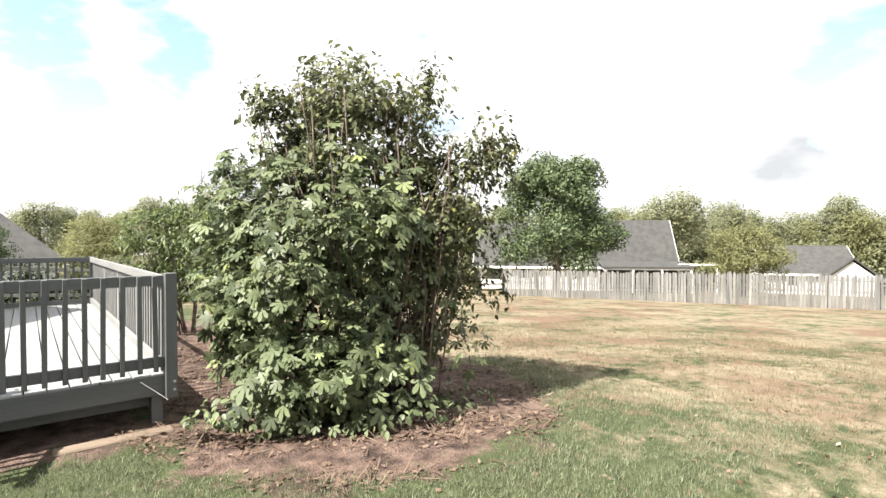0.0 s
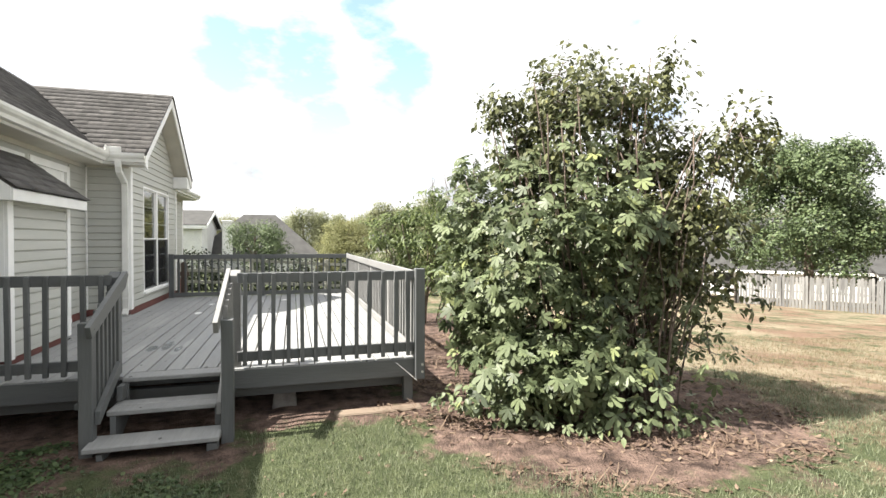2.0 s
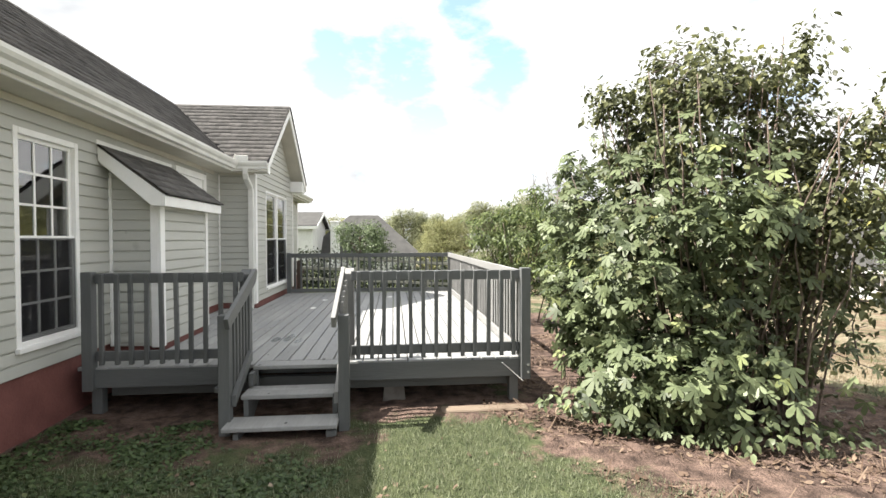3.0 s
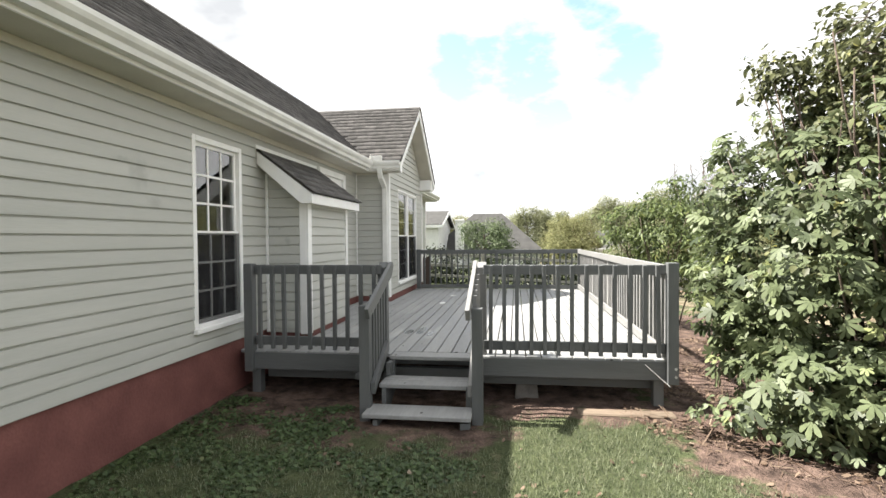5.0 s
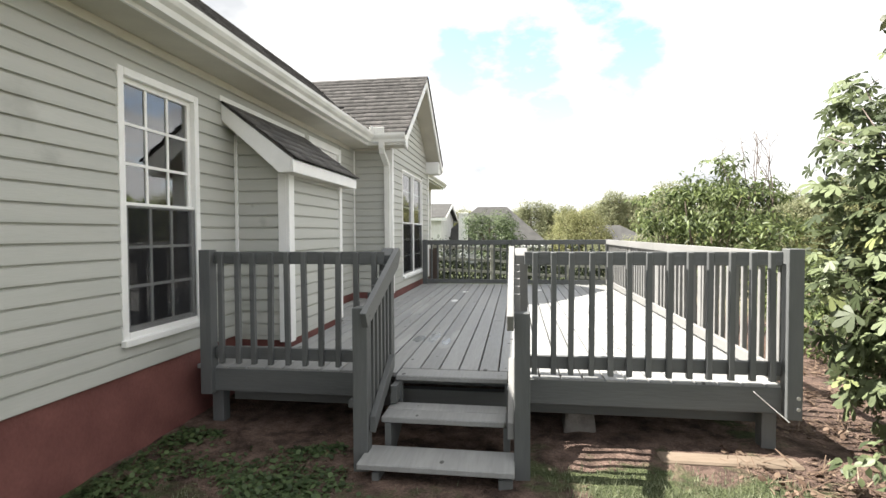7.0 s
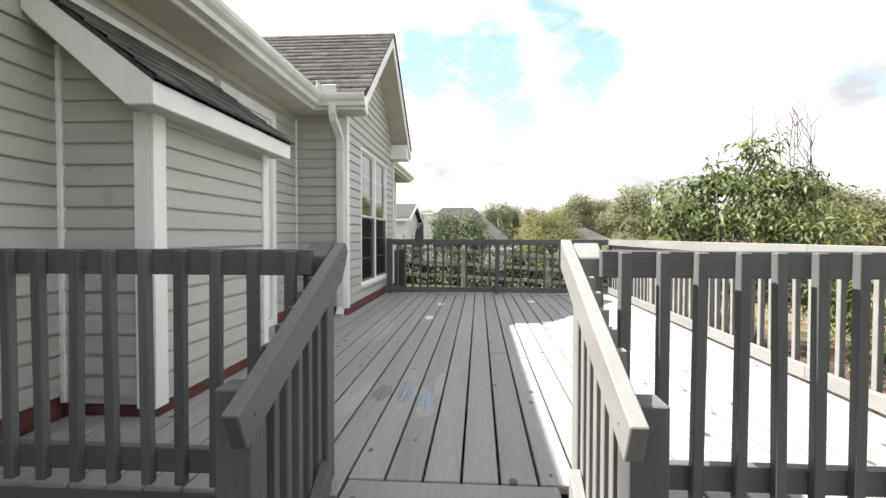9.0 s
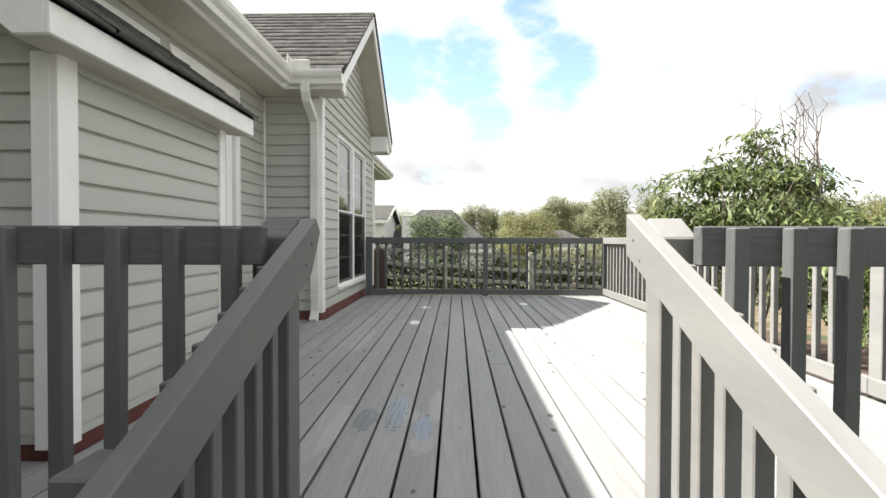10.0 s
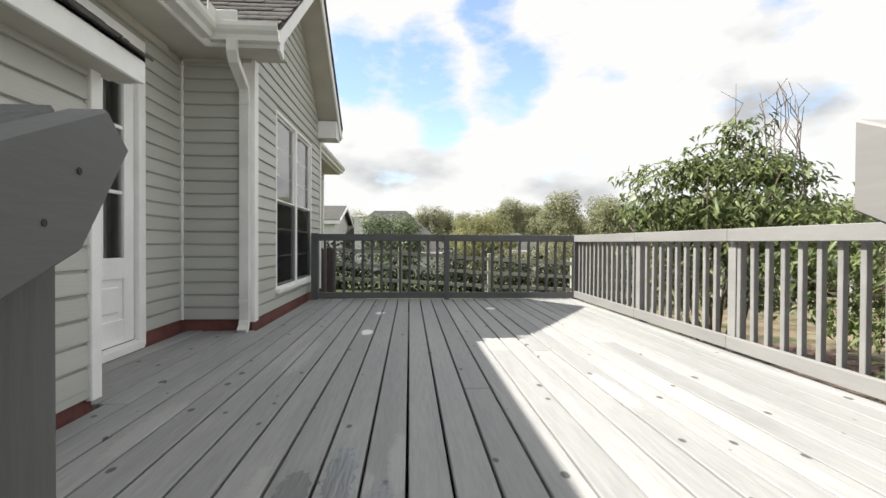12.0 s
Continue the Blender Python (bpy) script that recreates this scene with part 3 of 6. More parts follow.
def siding(parent, face, axis, a0, a1, z0, z1, holes=(), limit=None):
    """Lapped courses, each an own piece: thin at the top, proud at the lower edge. axis 'y': the wall faces +x; 'x': it faces -y."""
    z = z0
    while z < z1 - 0.01:
        top = min(z + EXPOSE, z1)
        lo, hi = (a0, a1) if limit is None else (max(a0, limit(z + 0.02)[0]), min(a1, limit(z + 0.02)[1]))
        if limit is not None:
            lo2, hi2 = max(a0, limit(top)[0]), min(a1, limit(top)[1])
        else:
            lo2, hi2 = lo, hi
        spans = [(lo, hi, lo2, hi2)]
        for h0, h1, b, t in holes:
            if min(t, top) - max(b, z) > 0.45 * (top - z):
                nxt = []
                for p, q, p2, q2 in spans:
                    if h1 <= p or h0 >= q:
                        nxt.append((p, q, p2, q2))
                        continue
                    if h0 > p:
                        nxt.append((p, h0, p2, h0))
                    if h1 < q:
                        nxt.append((h1, q, h1, q2))
                spans = nxt
        for p, q, p2, q2 in spans:
            if q - p < 0.03 or q2 - p2 < 0.004:
                continue
            bm = bmesh.new()
            prof = ((0.001, z + 0.004), (0.013, z), (0.0190, z + 0.004), (0.0190, z + 0.016), (0.0120, top - 0.013), (0.0025, top - 0.010), (0.0025, top + 0.006), (0.001, top + 0.006))
            rows = []
            for e in (0, 1):
                row = []
                for d, h in prof:
                    f = (h - z) / (top + 0.006 - z)
                    a = (p + (p2 - p) * f) if e == 0 else (q + (q2 - q) * f)
                    row.append(bm.verts.new((face + d, a, h) if axis == "y" else (a, face - d, h)))
                rows.append(row)
            for i in range(len(prof)):
                j = (i + 1) % len(prof)
                bm.faces.new((rows[0][i], rows[1][i], rows[1][j], rows[0][j]))
            bm.faces.new(rows[0])
            bm.faces.new(rows[1][::-1])
            bmesh.ops.recalc_face_normals(bm, faces=bm.faces)
            part("siding_course", bm, M_SIDING, parent)
        z += EXPOSE


W1 = (4.585, 5.402, 0.866, 2.615)
W2 = (9.97, 11.77, 0.83, 2.62)
DOOR = (7.62, 8.56, 0.585, 2.64)
BUMP = (5.94, 7.27, -2.68)
W3 = (13.2, 14.0, 0.83, 2.6)

main_wall = part("wall", wall_boxes(WX, "y", 0.16, Y0, Y1, SID_Z, SOFF_Z + 0.05, [W1, DOOR, W3]), M_SIDING, house)
siding(main_wall, WX, "y", Y0, BUMP[0] - 0.02, SID_Z, SOFF_Z, [W1])
siding(main_wall, WX, "y", BUMP[0] - 0.02, BUMP[1] + 0.02, 2.36, SOFF_Z)
siding(main_wall, WX, "y", BUMP[1] + 0.02, RET_Y, SID_Z, SOFF_Z, [(DOOR[0] - 0.1, DOOR[1] + 0.1, 0.3, DOOR[3] + 0.1)])
siding(main_wall, WX, "y", WING_END, Y1, SID_Z, SOFF_Z, [W3])

rwall = part("return_wall", box(WX, GX, RET_Y, RET_Y + 0.16, SID_Z, SOFF_Z + 0.05, 0), M_SIDING, house)
siding(rwall, RET_Y, "x", WX + 0.012, GX - 0.002, SID_Z, SOFF_Z)

gw = wall_boxes(GX - 0.002, "y", 0.16, RET_Y + 0.001, WING_END, SID_Z, SOFF_Z + 0.05, [W2])
gwall = part("gable_wall", gw, M_SIDING, house)


def gable_limit(z):
    h = max(0.0, (PEAK_Z - 0.20 - z) / SLOPE)
    return PEAK_Y - h, PEAK_Y + h


part("gable_backing", prism([(RET_Y + 0.05, SOFF_Z + 0.04), (WING_END - 0.05, SOFF_Z + 0.04), (PEAK_Y, PEAK_Z - 0.2)], 0, GX - 0.16, GX - 0.004), M_SIDING, gwall)
siding(gwall, GX, "y", RET_Y + 0.002, WING_END, SID_Z, PEAK_Z - 0.22, [W2], gable_limit)
part("side_wall", box(-6.0, GX - 0.17, WING_END - 0.16, WING_END - 0.002, SID_Z, SOFF_Z, 0), M_SIDING, house)
part("end_wall", box(-7.8, WX - 0.16, Y1 - 0.16, Y1, SID_Z, SOFF_Z, 0), M_SIDING, house)
part("end_wall", box(-7.8, WX - 0.16, Y0, Y0 + 0.16, SID_Z, SOFF_Z, 0), M_SIDING, house)
part("back_wall", box(-7.96, -7.8, Y0, Y1, SID_Z, SOFF_Z, 0), M_SIDING, house)
for ya in (Y0 + 0.16, Y1 - 0.165):
    part("gable_end", prism([(EAVE_X - 0.4, SOFF_Z), (RIDGE_X, RIDGE_Z - 0.2), (-7.8, SOFF_Z)], 1, ya - 0.15, ya), M_SIDING, house)

# foundation, painted red, a hand's breadth behind the siding's lower edge
for x0, x1, y0, y1 in ((WX - 0.2, WX - 0.004, Y0, RET_Y + 0.1), (WX, GX - 0.004, RET_Y + 0.004, RET_Y + 0.2), (GX - 0.2, GX - 0.006, RET_Y + 0.2, WING_END - 0.004),
                       (WX - 0.2, WX - 0.004, WING_END, Y1), (-7.9, WX - 0.2, Y0, Y0 + 0.15), (-7.9, WX - 0.2, Y1 - 0.15, Y1)):
    part("foundation", box(x0, x1, y0, y1, -0.4, SID_Z + 0.004, 0), M_BRICK, house, "red painted brick foundation")
part("foundation", box(BUMP[2] - 0.2, BUMP[2] - 0.01, BUMP[0] + 0.01, BUMP[1] - 0.01, 0.0, SID_Z + 0.004, 0), M_BRICK, house)
part("foundation", box(WX, BUMP[2] - 0.2, BUMP[0] + 0.01, BUMP[0] + 0.15, 0.0, SID_Z + 0.004, 0), M_BRICK, house)
part("interior_floor", box(-7.8, WX - 0.16, Y0, Y1, 0.5, 0.56, 0), M_ROOM, house)
part("interior_floor", box(WX - 0.16, GX - 0.17, RET_Y + 0.17, WING_END - 0.17, 0.5, 0.56, 0), M_ROOM, house)
part("interior_ceiling", box(-7.8, WX - 0.16, Y0 + 0.16, Y1 - 0.16, SOFF_Z - 0.10, SOFF_Z - 0.02, 0), M_ROOM, house)
part("interior_ceiling", box(WX - 0.16, GX - 0.17, RET_Y + 0.17, WING_END - 0.17, SOFF_Z - 0.10, SOFF_Z - 0.02, 0), M_ROOM, house)
part("interior_wall", box(-5.4, -5.3, Y0 + 0.16, Y1 - 0.16, 0.56, SOFF_Z - 0.1, 0), M_ROOM, house)


# --- roofs
def shingles(name, parent, origin, along, up, length, height, clip, seed):
    """Tabs in courses over a slope, the joined shingles of one roof plane. clip(a, b): whether a tab at a along, b up is kept."""
    rng = np.random.default_rng(seed)
    along, up = np.array(along, float), np.array(up, float)
    nrm = np.cross(along, up)
    if nrm[2] < 0:
        nrm = -nrm
    o = np.array(origin, float)
    V, F = [], []
    rows = int(height / 0.145) + 1
    for r in range(rows):
        b0, b1 = r * 0.145, min(r * 0.145 + 0.175, height)
        a = -rng.uniform(0, 0.3)
        while a < length:
            w = rng.uniform(0.16, 0.34)
            s, e = max(a, 0), min(a + w - 0.006, length)
            a += w
            if e - s < 0.02 or b1 - b0 < 0.02:
                continue
            if not clip((s + e) / 2, b0 + 0.07):
                continue
            lift, dz = rng.uniform(0.007, 0.015), rng.uniform(-0.006, 0.006)
            k = len(V)
            for (x, y, h) in ((s, b0 + dz, lift), (e, b0 + dz, lift), (e, b1, 0.002), (s, b1, 0.002), (s, b0 + dz, -0.004), (e, b0 + dz, -0.004)):
                V.append(o + along * x + up * y + nrm * h)
            F += [(k, k + 1, k + 2, k + 3), (k + 4, k + 5, k + 1, k)]
    me = raw_mesh(name, np.array(V), np.array(F).ravel(), np.full(len(F), 4), M_SHINGLE)
    return tagged(hang(new(name, me), parent, Matrix()), "weathered dark grey asphalt shingles", kind="stuff")


n = math.hypot(1, SLOPE)
roof = part("roof", prism([(EAVE_X, EDGE_Z - 0.03), (RIDGE_X, RIDGE_Z - 0.03), (-8.3, EDGE_Z - 0.03), (-8.3, EDGE_Z - 0.11),
                           (RIDGE_X, RIDGE_Z - 0.11), (EAVE_X, EDGE_Z - 0.06)], 1, Y0 - 0.3, Y1 + 0.3), M_SHINGLE, house)
VALLEY = EAVE_X - (PEAK_Z - EDGE_Z) / STEEP
nm = math.hypot(1, STEEP)


def off_wing(a, b):
    y, h = Y0 - 0.3 + a, EDGE_Z + STEEP * b / nm
    return not (h < PEAK_Z - SLOPE * abs(y - PEAK_Y) - 0.03)


shingles("shingles", roof, (EAVE_X + 0.02, Y0 - 0.3, EDGE_Z - 0.025), (0, 1, 0), (-1 / nm, 0, STEEP / nm), Y1 - Y0 + 0.6, (EAVE_X - RIDGE_X) * nm, off_wing, 1)
WE = PEAK_Z - SLOPE * (PEAK_Y - WING_EDGE0)
wing_roof = part("wing_roof", prism([(WING_EDGE0, WE - 0.03), (PEAK_Y, PEAK_Z - 0.03), (WING_EDGE1, WE - 0.03), (WING_EDGE1, WE - 0.07), (PEAK_Y, PEAK_Z - 0.12), (WING_EDGE0, WE - 0.07)],
                                    0, VALLEY - 0.8, GABLE_X - 0.012), M_SHINGLE, house)


def on_wing(a, b):
    x, h = VALLEY - 0.8 + a, WE + SLOPE * b / n
    return h > EDGE_Z + STEEP * (EAVE_X - x) - 0.06


wl = GABLE_X - VALLEY + 0.8
shingles("shingles", wing_roof, (VALLEY - 0.8, WING_EDGE0 - 0.02, WE - 0.025), (1, 0, 0), (0, 1 / n, SLOPE / n), wl + 0.012, (PEAK_Y - WING_EDGE0) * n, on_wing, 2)
shingles("shingles", wing_roof, (VALLEY - 0.8, WING_EDGE1 + 0.02, WE - 0.025), (1, 0, 0), (0, -1 / n, SLOPE / n), wl + 0.012, (WING_EDGE1 - PEAK_Y) * n, on_wing, 3)
part("ridge_cap", prism([(PEAK_Y - 0.13, PEAK_Z - 0.105), (PEAK_Y, PEAK_Z - 0.008), (PEAK_Y + 0.13, PEAK_Z - 0.105), (PEAK_Y, PEAK_Z - 0.03)], 0, VALLEY, GABLE_X + 0.005), M_SHINGLE, wing_roof)
part("ridge_cap", prism([(RIDGE_X - 0.13, RIDGE_Z - 0.105), (RIDGE_X, RIDGE_Z + 0.004), (RIDGE_X + 0.13, RIDGE_Z - 0.105), (RIDGE_X, RIDGE_Z - 0.03)], 1, Y0 - 0.3, Y1 + 0.3), M_SHINGLE, roof)

# --- eaves: soffits, fascia boards, rakes
SX = EAVE_X - 0.02
for a, b in ((Y0 - 0.3, WING_EDGE0 + 0.02), (WING_EDGE1, Y1 + 0.3)):
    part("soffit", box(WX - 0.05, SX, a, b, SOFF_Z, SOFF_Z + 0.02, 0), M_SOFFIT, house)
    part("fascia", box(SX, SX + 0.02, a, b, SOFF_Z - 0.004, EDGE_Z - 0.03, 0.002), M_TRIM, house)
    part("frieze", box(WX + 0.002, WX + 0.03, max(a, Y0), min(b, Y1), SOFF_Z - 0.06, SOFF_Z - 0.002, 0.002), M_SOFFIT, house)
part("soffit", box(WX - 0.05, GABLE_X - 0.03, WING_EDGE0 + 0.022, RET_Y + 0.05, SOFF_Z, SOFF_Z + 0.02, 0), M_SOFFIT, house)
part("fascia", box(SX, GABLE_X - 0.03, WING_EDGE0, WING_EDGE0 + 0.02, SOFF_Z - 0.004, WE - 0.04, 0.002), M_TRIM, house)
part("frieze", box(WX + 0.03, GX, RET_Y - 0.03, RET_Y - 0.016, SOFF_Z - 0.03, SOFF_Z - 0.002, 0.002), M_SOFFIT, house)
for s, e in ((1, WING_EDGE0), (-1, WING_EDGE1)):
    # rake board along the gable's edge, and the sloping soffit behind it
    d = 0.15
    part("rake_board", prism([(e, WE - 0.035), (PEAK_Y, PEAK_Z - 0.035), (PEAK_Y, PEAK_Z - 0.035 - d * n * 0.92), (e + s * 0.0, WE - 0.035 - d * n * 0.92)], 0, GABLE_X - 0.03, GABLE_X - 0.008, 0.002), M_TRIM, house)
    part("drip_edge", prism([(e - s * 0.02, WE - 0.04), (PEAK_Y, PEAK_Z - 0.02), (PEAK_Y, PEAK_Z - 0.036), (e - s * 0.02, WE - 0.058)], 0, GABLE_X - 0.02, GABLE_X + 0.006), M_SHINGLE, house)
    part("gable_soffit", prism([(e, WE - 0.17), (PEAK_Y, PEAK_Z - 0.17), (PEAK_Y, PEAK_Z - 0.19), (e, WE - 0.19)], 0, GX - 0.02, GABLE_X - 0.031), M_SOFFIT, house)
    # boxed return at the foot of the rake
    ya, yb = (e, e + s * 0.36)
    if s < 0:
        part("eave_return", prism([(ya, 2.80), (ya, WE - 0.06), (yb, 3.04), (yb, 2.80)], 0, GX + 0.02 if s > 0 else GX + 0.004, GABLE_X - 0.032, 0.002), M_TRIM, house)
part("rake_tail", prism([(WING_EDGE0 + 0.005, SOFF_Z - 0.02), (WING_EDGE0 + 0.005, SOFF_Z + 0.1), (WING_EDGE0 + 0.13, SOFF_Z + 0.1), (WING_EDGE0 + 0.13, SOFF_Z - 0.06)], 0, GABLE_X - 0.03, GABLE_X - 0.006, 0.002), M_TRIM, house)

# --- gutters: an ogee trough hung on the fascia
GUT = [(0.0, 0.0), (0.0, -0.125), (0.07, -0.125), (0.078, -0.085), (0.105, -0.06), (0.118, -0.03), (0.118, 0.002), (0.104, 0.002), (0.104, -0.02), (0.07, -0.085), (0.062, -0.112), (0.01, -0.112), (0.01, 0.0)]
GZ = 2.995
gx = SX + 0.021
for a, b in ((Y0 - 0.3, WING_EDGE0 - 0.085), (WING_EDGE1 + 0.1, Y1 + 0.3)):
    part("gutter", prism([(gx + p, GZ + q) for p, q in GUT], 1, a, b), M_GUTTER, house, "white metal gutter")
gy = WING_EDGE0 - 0.001
part("gutter", prism([(gy - p, GZ + q) for p, q in GUT], 0, gx + 0.04, GABLE_X + 0.0), M_GUTTER, house)
part("gutter", prism([(WING_EDGE1 + 0.001 + p, GZ + q) for p, q in GUT], 0, gx + 0.04, GABLE_X), M_GUTTER, house)
part("splash_guard", box(gx + 0.05, gx + 0.27, gy - 0.115, gy - 0.103, GZ + 0.003, GZ + 0.085, 0.004), M_GUTTER, house, "white gutter splash guard")
part("splash_guard", box(gx + 0.103, gx + 0.115, gy - 0.26, gy - 0.116, GZ + 0.003, GZ + 0.085, 0.004), M_GUTTER, house)

# --- downspout with its two elbows at the wing's corner
spout = bmesh.new()
sx, sy = GX - 0.045, RET_Y - 0.060
path = [(sx, gy - 0.055, GZ - 0.12), (sx, gy - 0.055, GZ - 0.20), (sx, gy - 0.02, GZ - 0.265), (sx, sy - 0.02, GZ - 0.40), (sx, sy, GZ - 0.46), (sx, sy, 0.66), (sx, sy - 0.03, 0.60), (sx, sy - 0.075, 0.565)]
ring = []
for i, p in enumerate(path):
    d = Vector(path[min(i + 1, len(path) - 1)]) - Vector(path[max(i - 1, 0)])
    d.normalize()
    side, fwd = Vector((1, 0, 0)), d.cross(Vector((1, 0, 0))).normalized()
    row = []
    for u, w in ((-0.038, -0.028), (-0.014, -0.028), (-0.010, -0.024), (0.010, -0.024), (0.014, -0.028), (0.038, -0.028), (0.038, 0.028), (-0.038, 0.028)):
        row.append(spout.verts.new(Vector(p) + side * u + fwd * w))
    ring.append(row)
for a, b in zip(ring, ring[1:]):
    for k in range(8):
        spout.faces.new((a[k], a[(k + 1) % 8], b[(k + 1) % 8], b[k]))
spout.faces.new(ring[0])
spout.faces.new(ring[-1][::-1])
bmesh.ops.recalc_face_normals(spout, faces=spout.faces)
dsp = part("downspout", spout, M_GUTTER, house, "white metal downspout")
for z in (2.45, 0.80):
    part("strap", box(sx - 0.042, sx + 0.042, sy - 0.032, sy + 0.03, z, z + 0.03, 0.002), M_GUTTER, dsp)

# --- corner posts of the siding
CP = (
    (WX, WX + 0.03, RET_Y - 0.03, RET_Y - 0.002, SID_Z, SOFF_Z - 0.03),
    (GX - 0.075, GX + 0.027, RET_Y - 0.028, RET_Y - 0.0005, SID_Z - 0.02, SOFF_Z - 0.002),
    (GX + 0.0005, GX + 0.0275, RET_Y - 0.0005, RET_Y + 0.075, SID_Z - 0.02, SOFF_Z - 0.002),
    (GX + 0.0005, GX + 0.0275, WING_END - 0.075, WING_END + 0.01, SID_Z - 0.02, SOFF_Z - 0.002),
    (WX + 0.0005, WX + 0.0275, Y1 - 0.075, Y1 + 0.01, SID_Z - 0.02, SOFF_Z - 0.03),
)
for c in CP:
    part("corner_trim", box(*c, 0.002), M_TRIM, house)


# --- windows
def sash_window(parent, face, y0, y1, z0, z1, cols=3, rows=3, drop=0.40, slat=0.004):
    """Double-hung unit in a wall facing +x: casing, two sashes with grids, screen below."""
    fr = bmesh.new()
    slim = slat > 0.01
    w = 0.036 if slim else 0.052
    for c in ((y0, y0 + w, z0, z1), (y1 - w, y1, z0, z1), (y0 + w, y1 - w, z1 - w, z1), (y0 + w, y1 - w, z0, z0 + w)):
        box(face - 0.07, face + (0.021 if slim else 0.024), c[0], c[1], c[2], c[3], 0.004, fr)
    win = part("window", fr, M_TRIM, parent, "white double-hung sash window")
    part("sill", box(face + 0.012, face + 0.055, y0 - 0.012, y1 + 0.012, z0 - 0.03, z0 + 0.012, 0.004), M_TRIM, win)
    mid = (z0 + z1) / 2
    for low, (b, t) in ((0, (mid - 0.02, z1 - w)), (1, (z0 + w, mid + 0.02))):
        dx = 0.0 if low else (-0.006 if slim else -0.02)
        sh = bmesh.new()
        f = 0.022 if slim else 0.034
        back = 0.014 if slim else 0.0
        a0, a1 = y0 + w, y1 - w
        for c in ((a0, a0 + f, b, t), (a1 - f, a1, b, t), (a0 + f, a1 - f, t - f, t), (a0 + f, a1 - f, b, b + f)):
            box(face - 0.04 + dx, face + 0.004 + dx, c[0], c[1], c[2], c[3], 0.003, sh)
        sash = part("sash", sh, M_TRIM, win)
        g = bmesh.new()
        for i in range(1, cols):
            y = a0 + f + (a1 - a0 - 2 * f) * i / cols
            box(face - 0.0125 + dx - back, face - 0.004 + dx - back, y - 0.010, y + 0.010, b + f, t - f, 0, g)
        part("grid", g, M_TRIM, sash)
        g = bmesh.new()
        for i in range(1, rows):
            z = b + f + (t - b - 2 * f) * i / rows
            box(face - 0.0115 + dx - back, face - 0.003 + dx - back, a0 + f, a1 - f, z - 0.010, z + 0.010, 0, g)
        part("grid", g, M_TRIM, sash)
        p = part("pane", box(face - 0.017 + dx, face - 0.013 + dx, a0 + f - 0.004, a1 - f + 0.004, b + f - 0.004, t - f + 0.004, 0), M_GLASS_HIGH if slim and not low else M_GLASS, sash)
        p.visible_shadow = False
        if low:
            s = part("insect_screen", box(face + 0.008, face + 0.010, a0, a1, b, t - 0.02, 0), M_SCREEN, win, "dark insect screen")
            s.visible_shadow = False
    bl = bmesh.new()
    z = z1 - 0.08
    while z > z1 - drop:
        box(face - (0.095 if slim else 0.155), face - (0.091 if slim else 0.125), y0 + 0.05, y1 - 0.05, z - slat, z, 0, bl)
        z -= 0.03
    part("blind", bl, M_TRIM, win, "white slatted window blind, lowered part-way, added closed at the wing to whiten panes")
    return win


sash_window(main_wall, WX, *W1)
my = (W2[0] + W2[1]) / 2
# closed slats added here to whiten upper panes that mirror bright sky
sash_window(gwall, GX, W2[0], my - 0.002, W2[2], W2[3], 3, 3, 0.92, 0.027)
sash_window(gwall, GX, my + 0.002, W2[1], W2[2], W2[3], 3, 3, 0.92, 0.027)
sash_window(main_wall, WX, *W3)

# --- back door beside the chimney chase
cas = bmesh.new()
for c in ((DOOR[0] - 0.09, DOOR[0], DOOR[2] - 0.02, DOOR[3] + 0.09), (DOOR[1], DOOR[1] + 0.09, DOOR[2] - 0.02, DOOR[3] + 0.09), (DOOR[0], DOOR[1], DOOR[3], DOOR[3] + 0.09)):
    box(WX - 0.10, WX + 0.032, c[0], c[1], c[2], c[3], 0.004, cas)
door_1 = part("door", cas, M_TRIM, main_wall, "white half-glazed back door, shut")
part("threshold", box(WX - 0.10, WX + 0.07, DOOR[0], DOOR[1], DOOR[2] - 0.02, DOOR[2] + 0.035, 0.004), M_TRIM, door_1)
slab = bmesh.new()
d0, d1, dz = DOOR[0] + 0.006, DOOR[1] - 0.006, DOOR[2] + 0.04
GB = 1.20
for c in ((d0, d0 + 0.12, dz, DOOR[3]), (d1 - 0.12, d1, dz, DOOR[3]), (d0 + 0.12, d1 - 0.12, DOOR[3] - 0.13, DOOR[3]), (d0 + 0.12, d1 - 0.12, dz, dz + 0.16), (d0 + 0.12, d1 - 0.12, GB - 0.14, GB)):
    box(WX - 0.045, WX - 0.002, c[0], c[1], c[2], c[3], 0.003, slab)
box(WX - 0.04, WX - 0.018, d0 + 0.12, d1 - 0.12, dz + 0.16, GB - 0.14, 0, slab)
box(WX - 0.03, WX - 0.008, d0 + 0.17, d1 - 0.17, dz + 0.21, GB - 0.19, 0.008, slab)
leaf = part("leaf", slab, M_TRIM, door_1)
p = part("pane", box(WX - 0.026, WX - 0.021, d0 + 0.118, d1 - 0.118, GB - 0.002, DOOR[3] - 0.128, 0), M_GLASS, leaf)
p.visible_shadow = False
g = bmesh.new()
for i in (1, 2):
    y = d0 + 0.12 + (d1 - d0 - 0.24) * i / 3
    box(WX - 0.034, WX - 0.014, y - 0.011, y + 0.011, GB, DOOR[3] - 0.13, 0, g)
    z = GB + (DOOR[3] - 0.13 - GB) * i / 3
    box(WX - 0.033, WX - 0.013, d0 + 0.12, d1 - 0.12, z - 0.011, z + 0.011, 0, g)
part("grid", g, M_TRIM, leaf)
kn = bmesh.new()
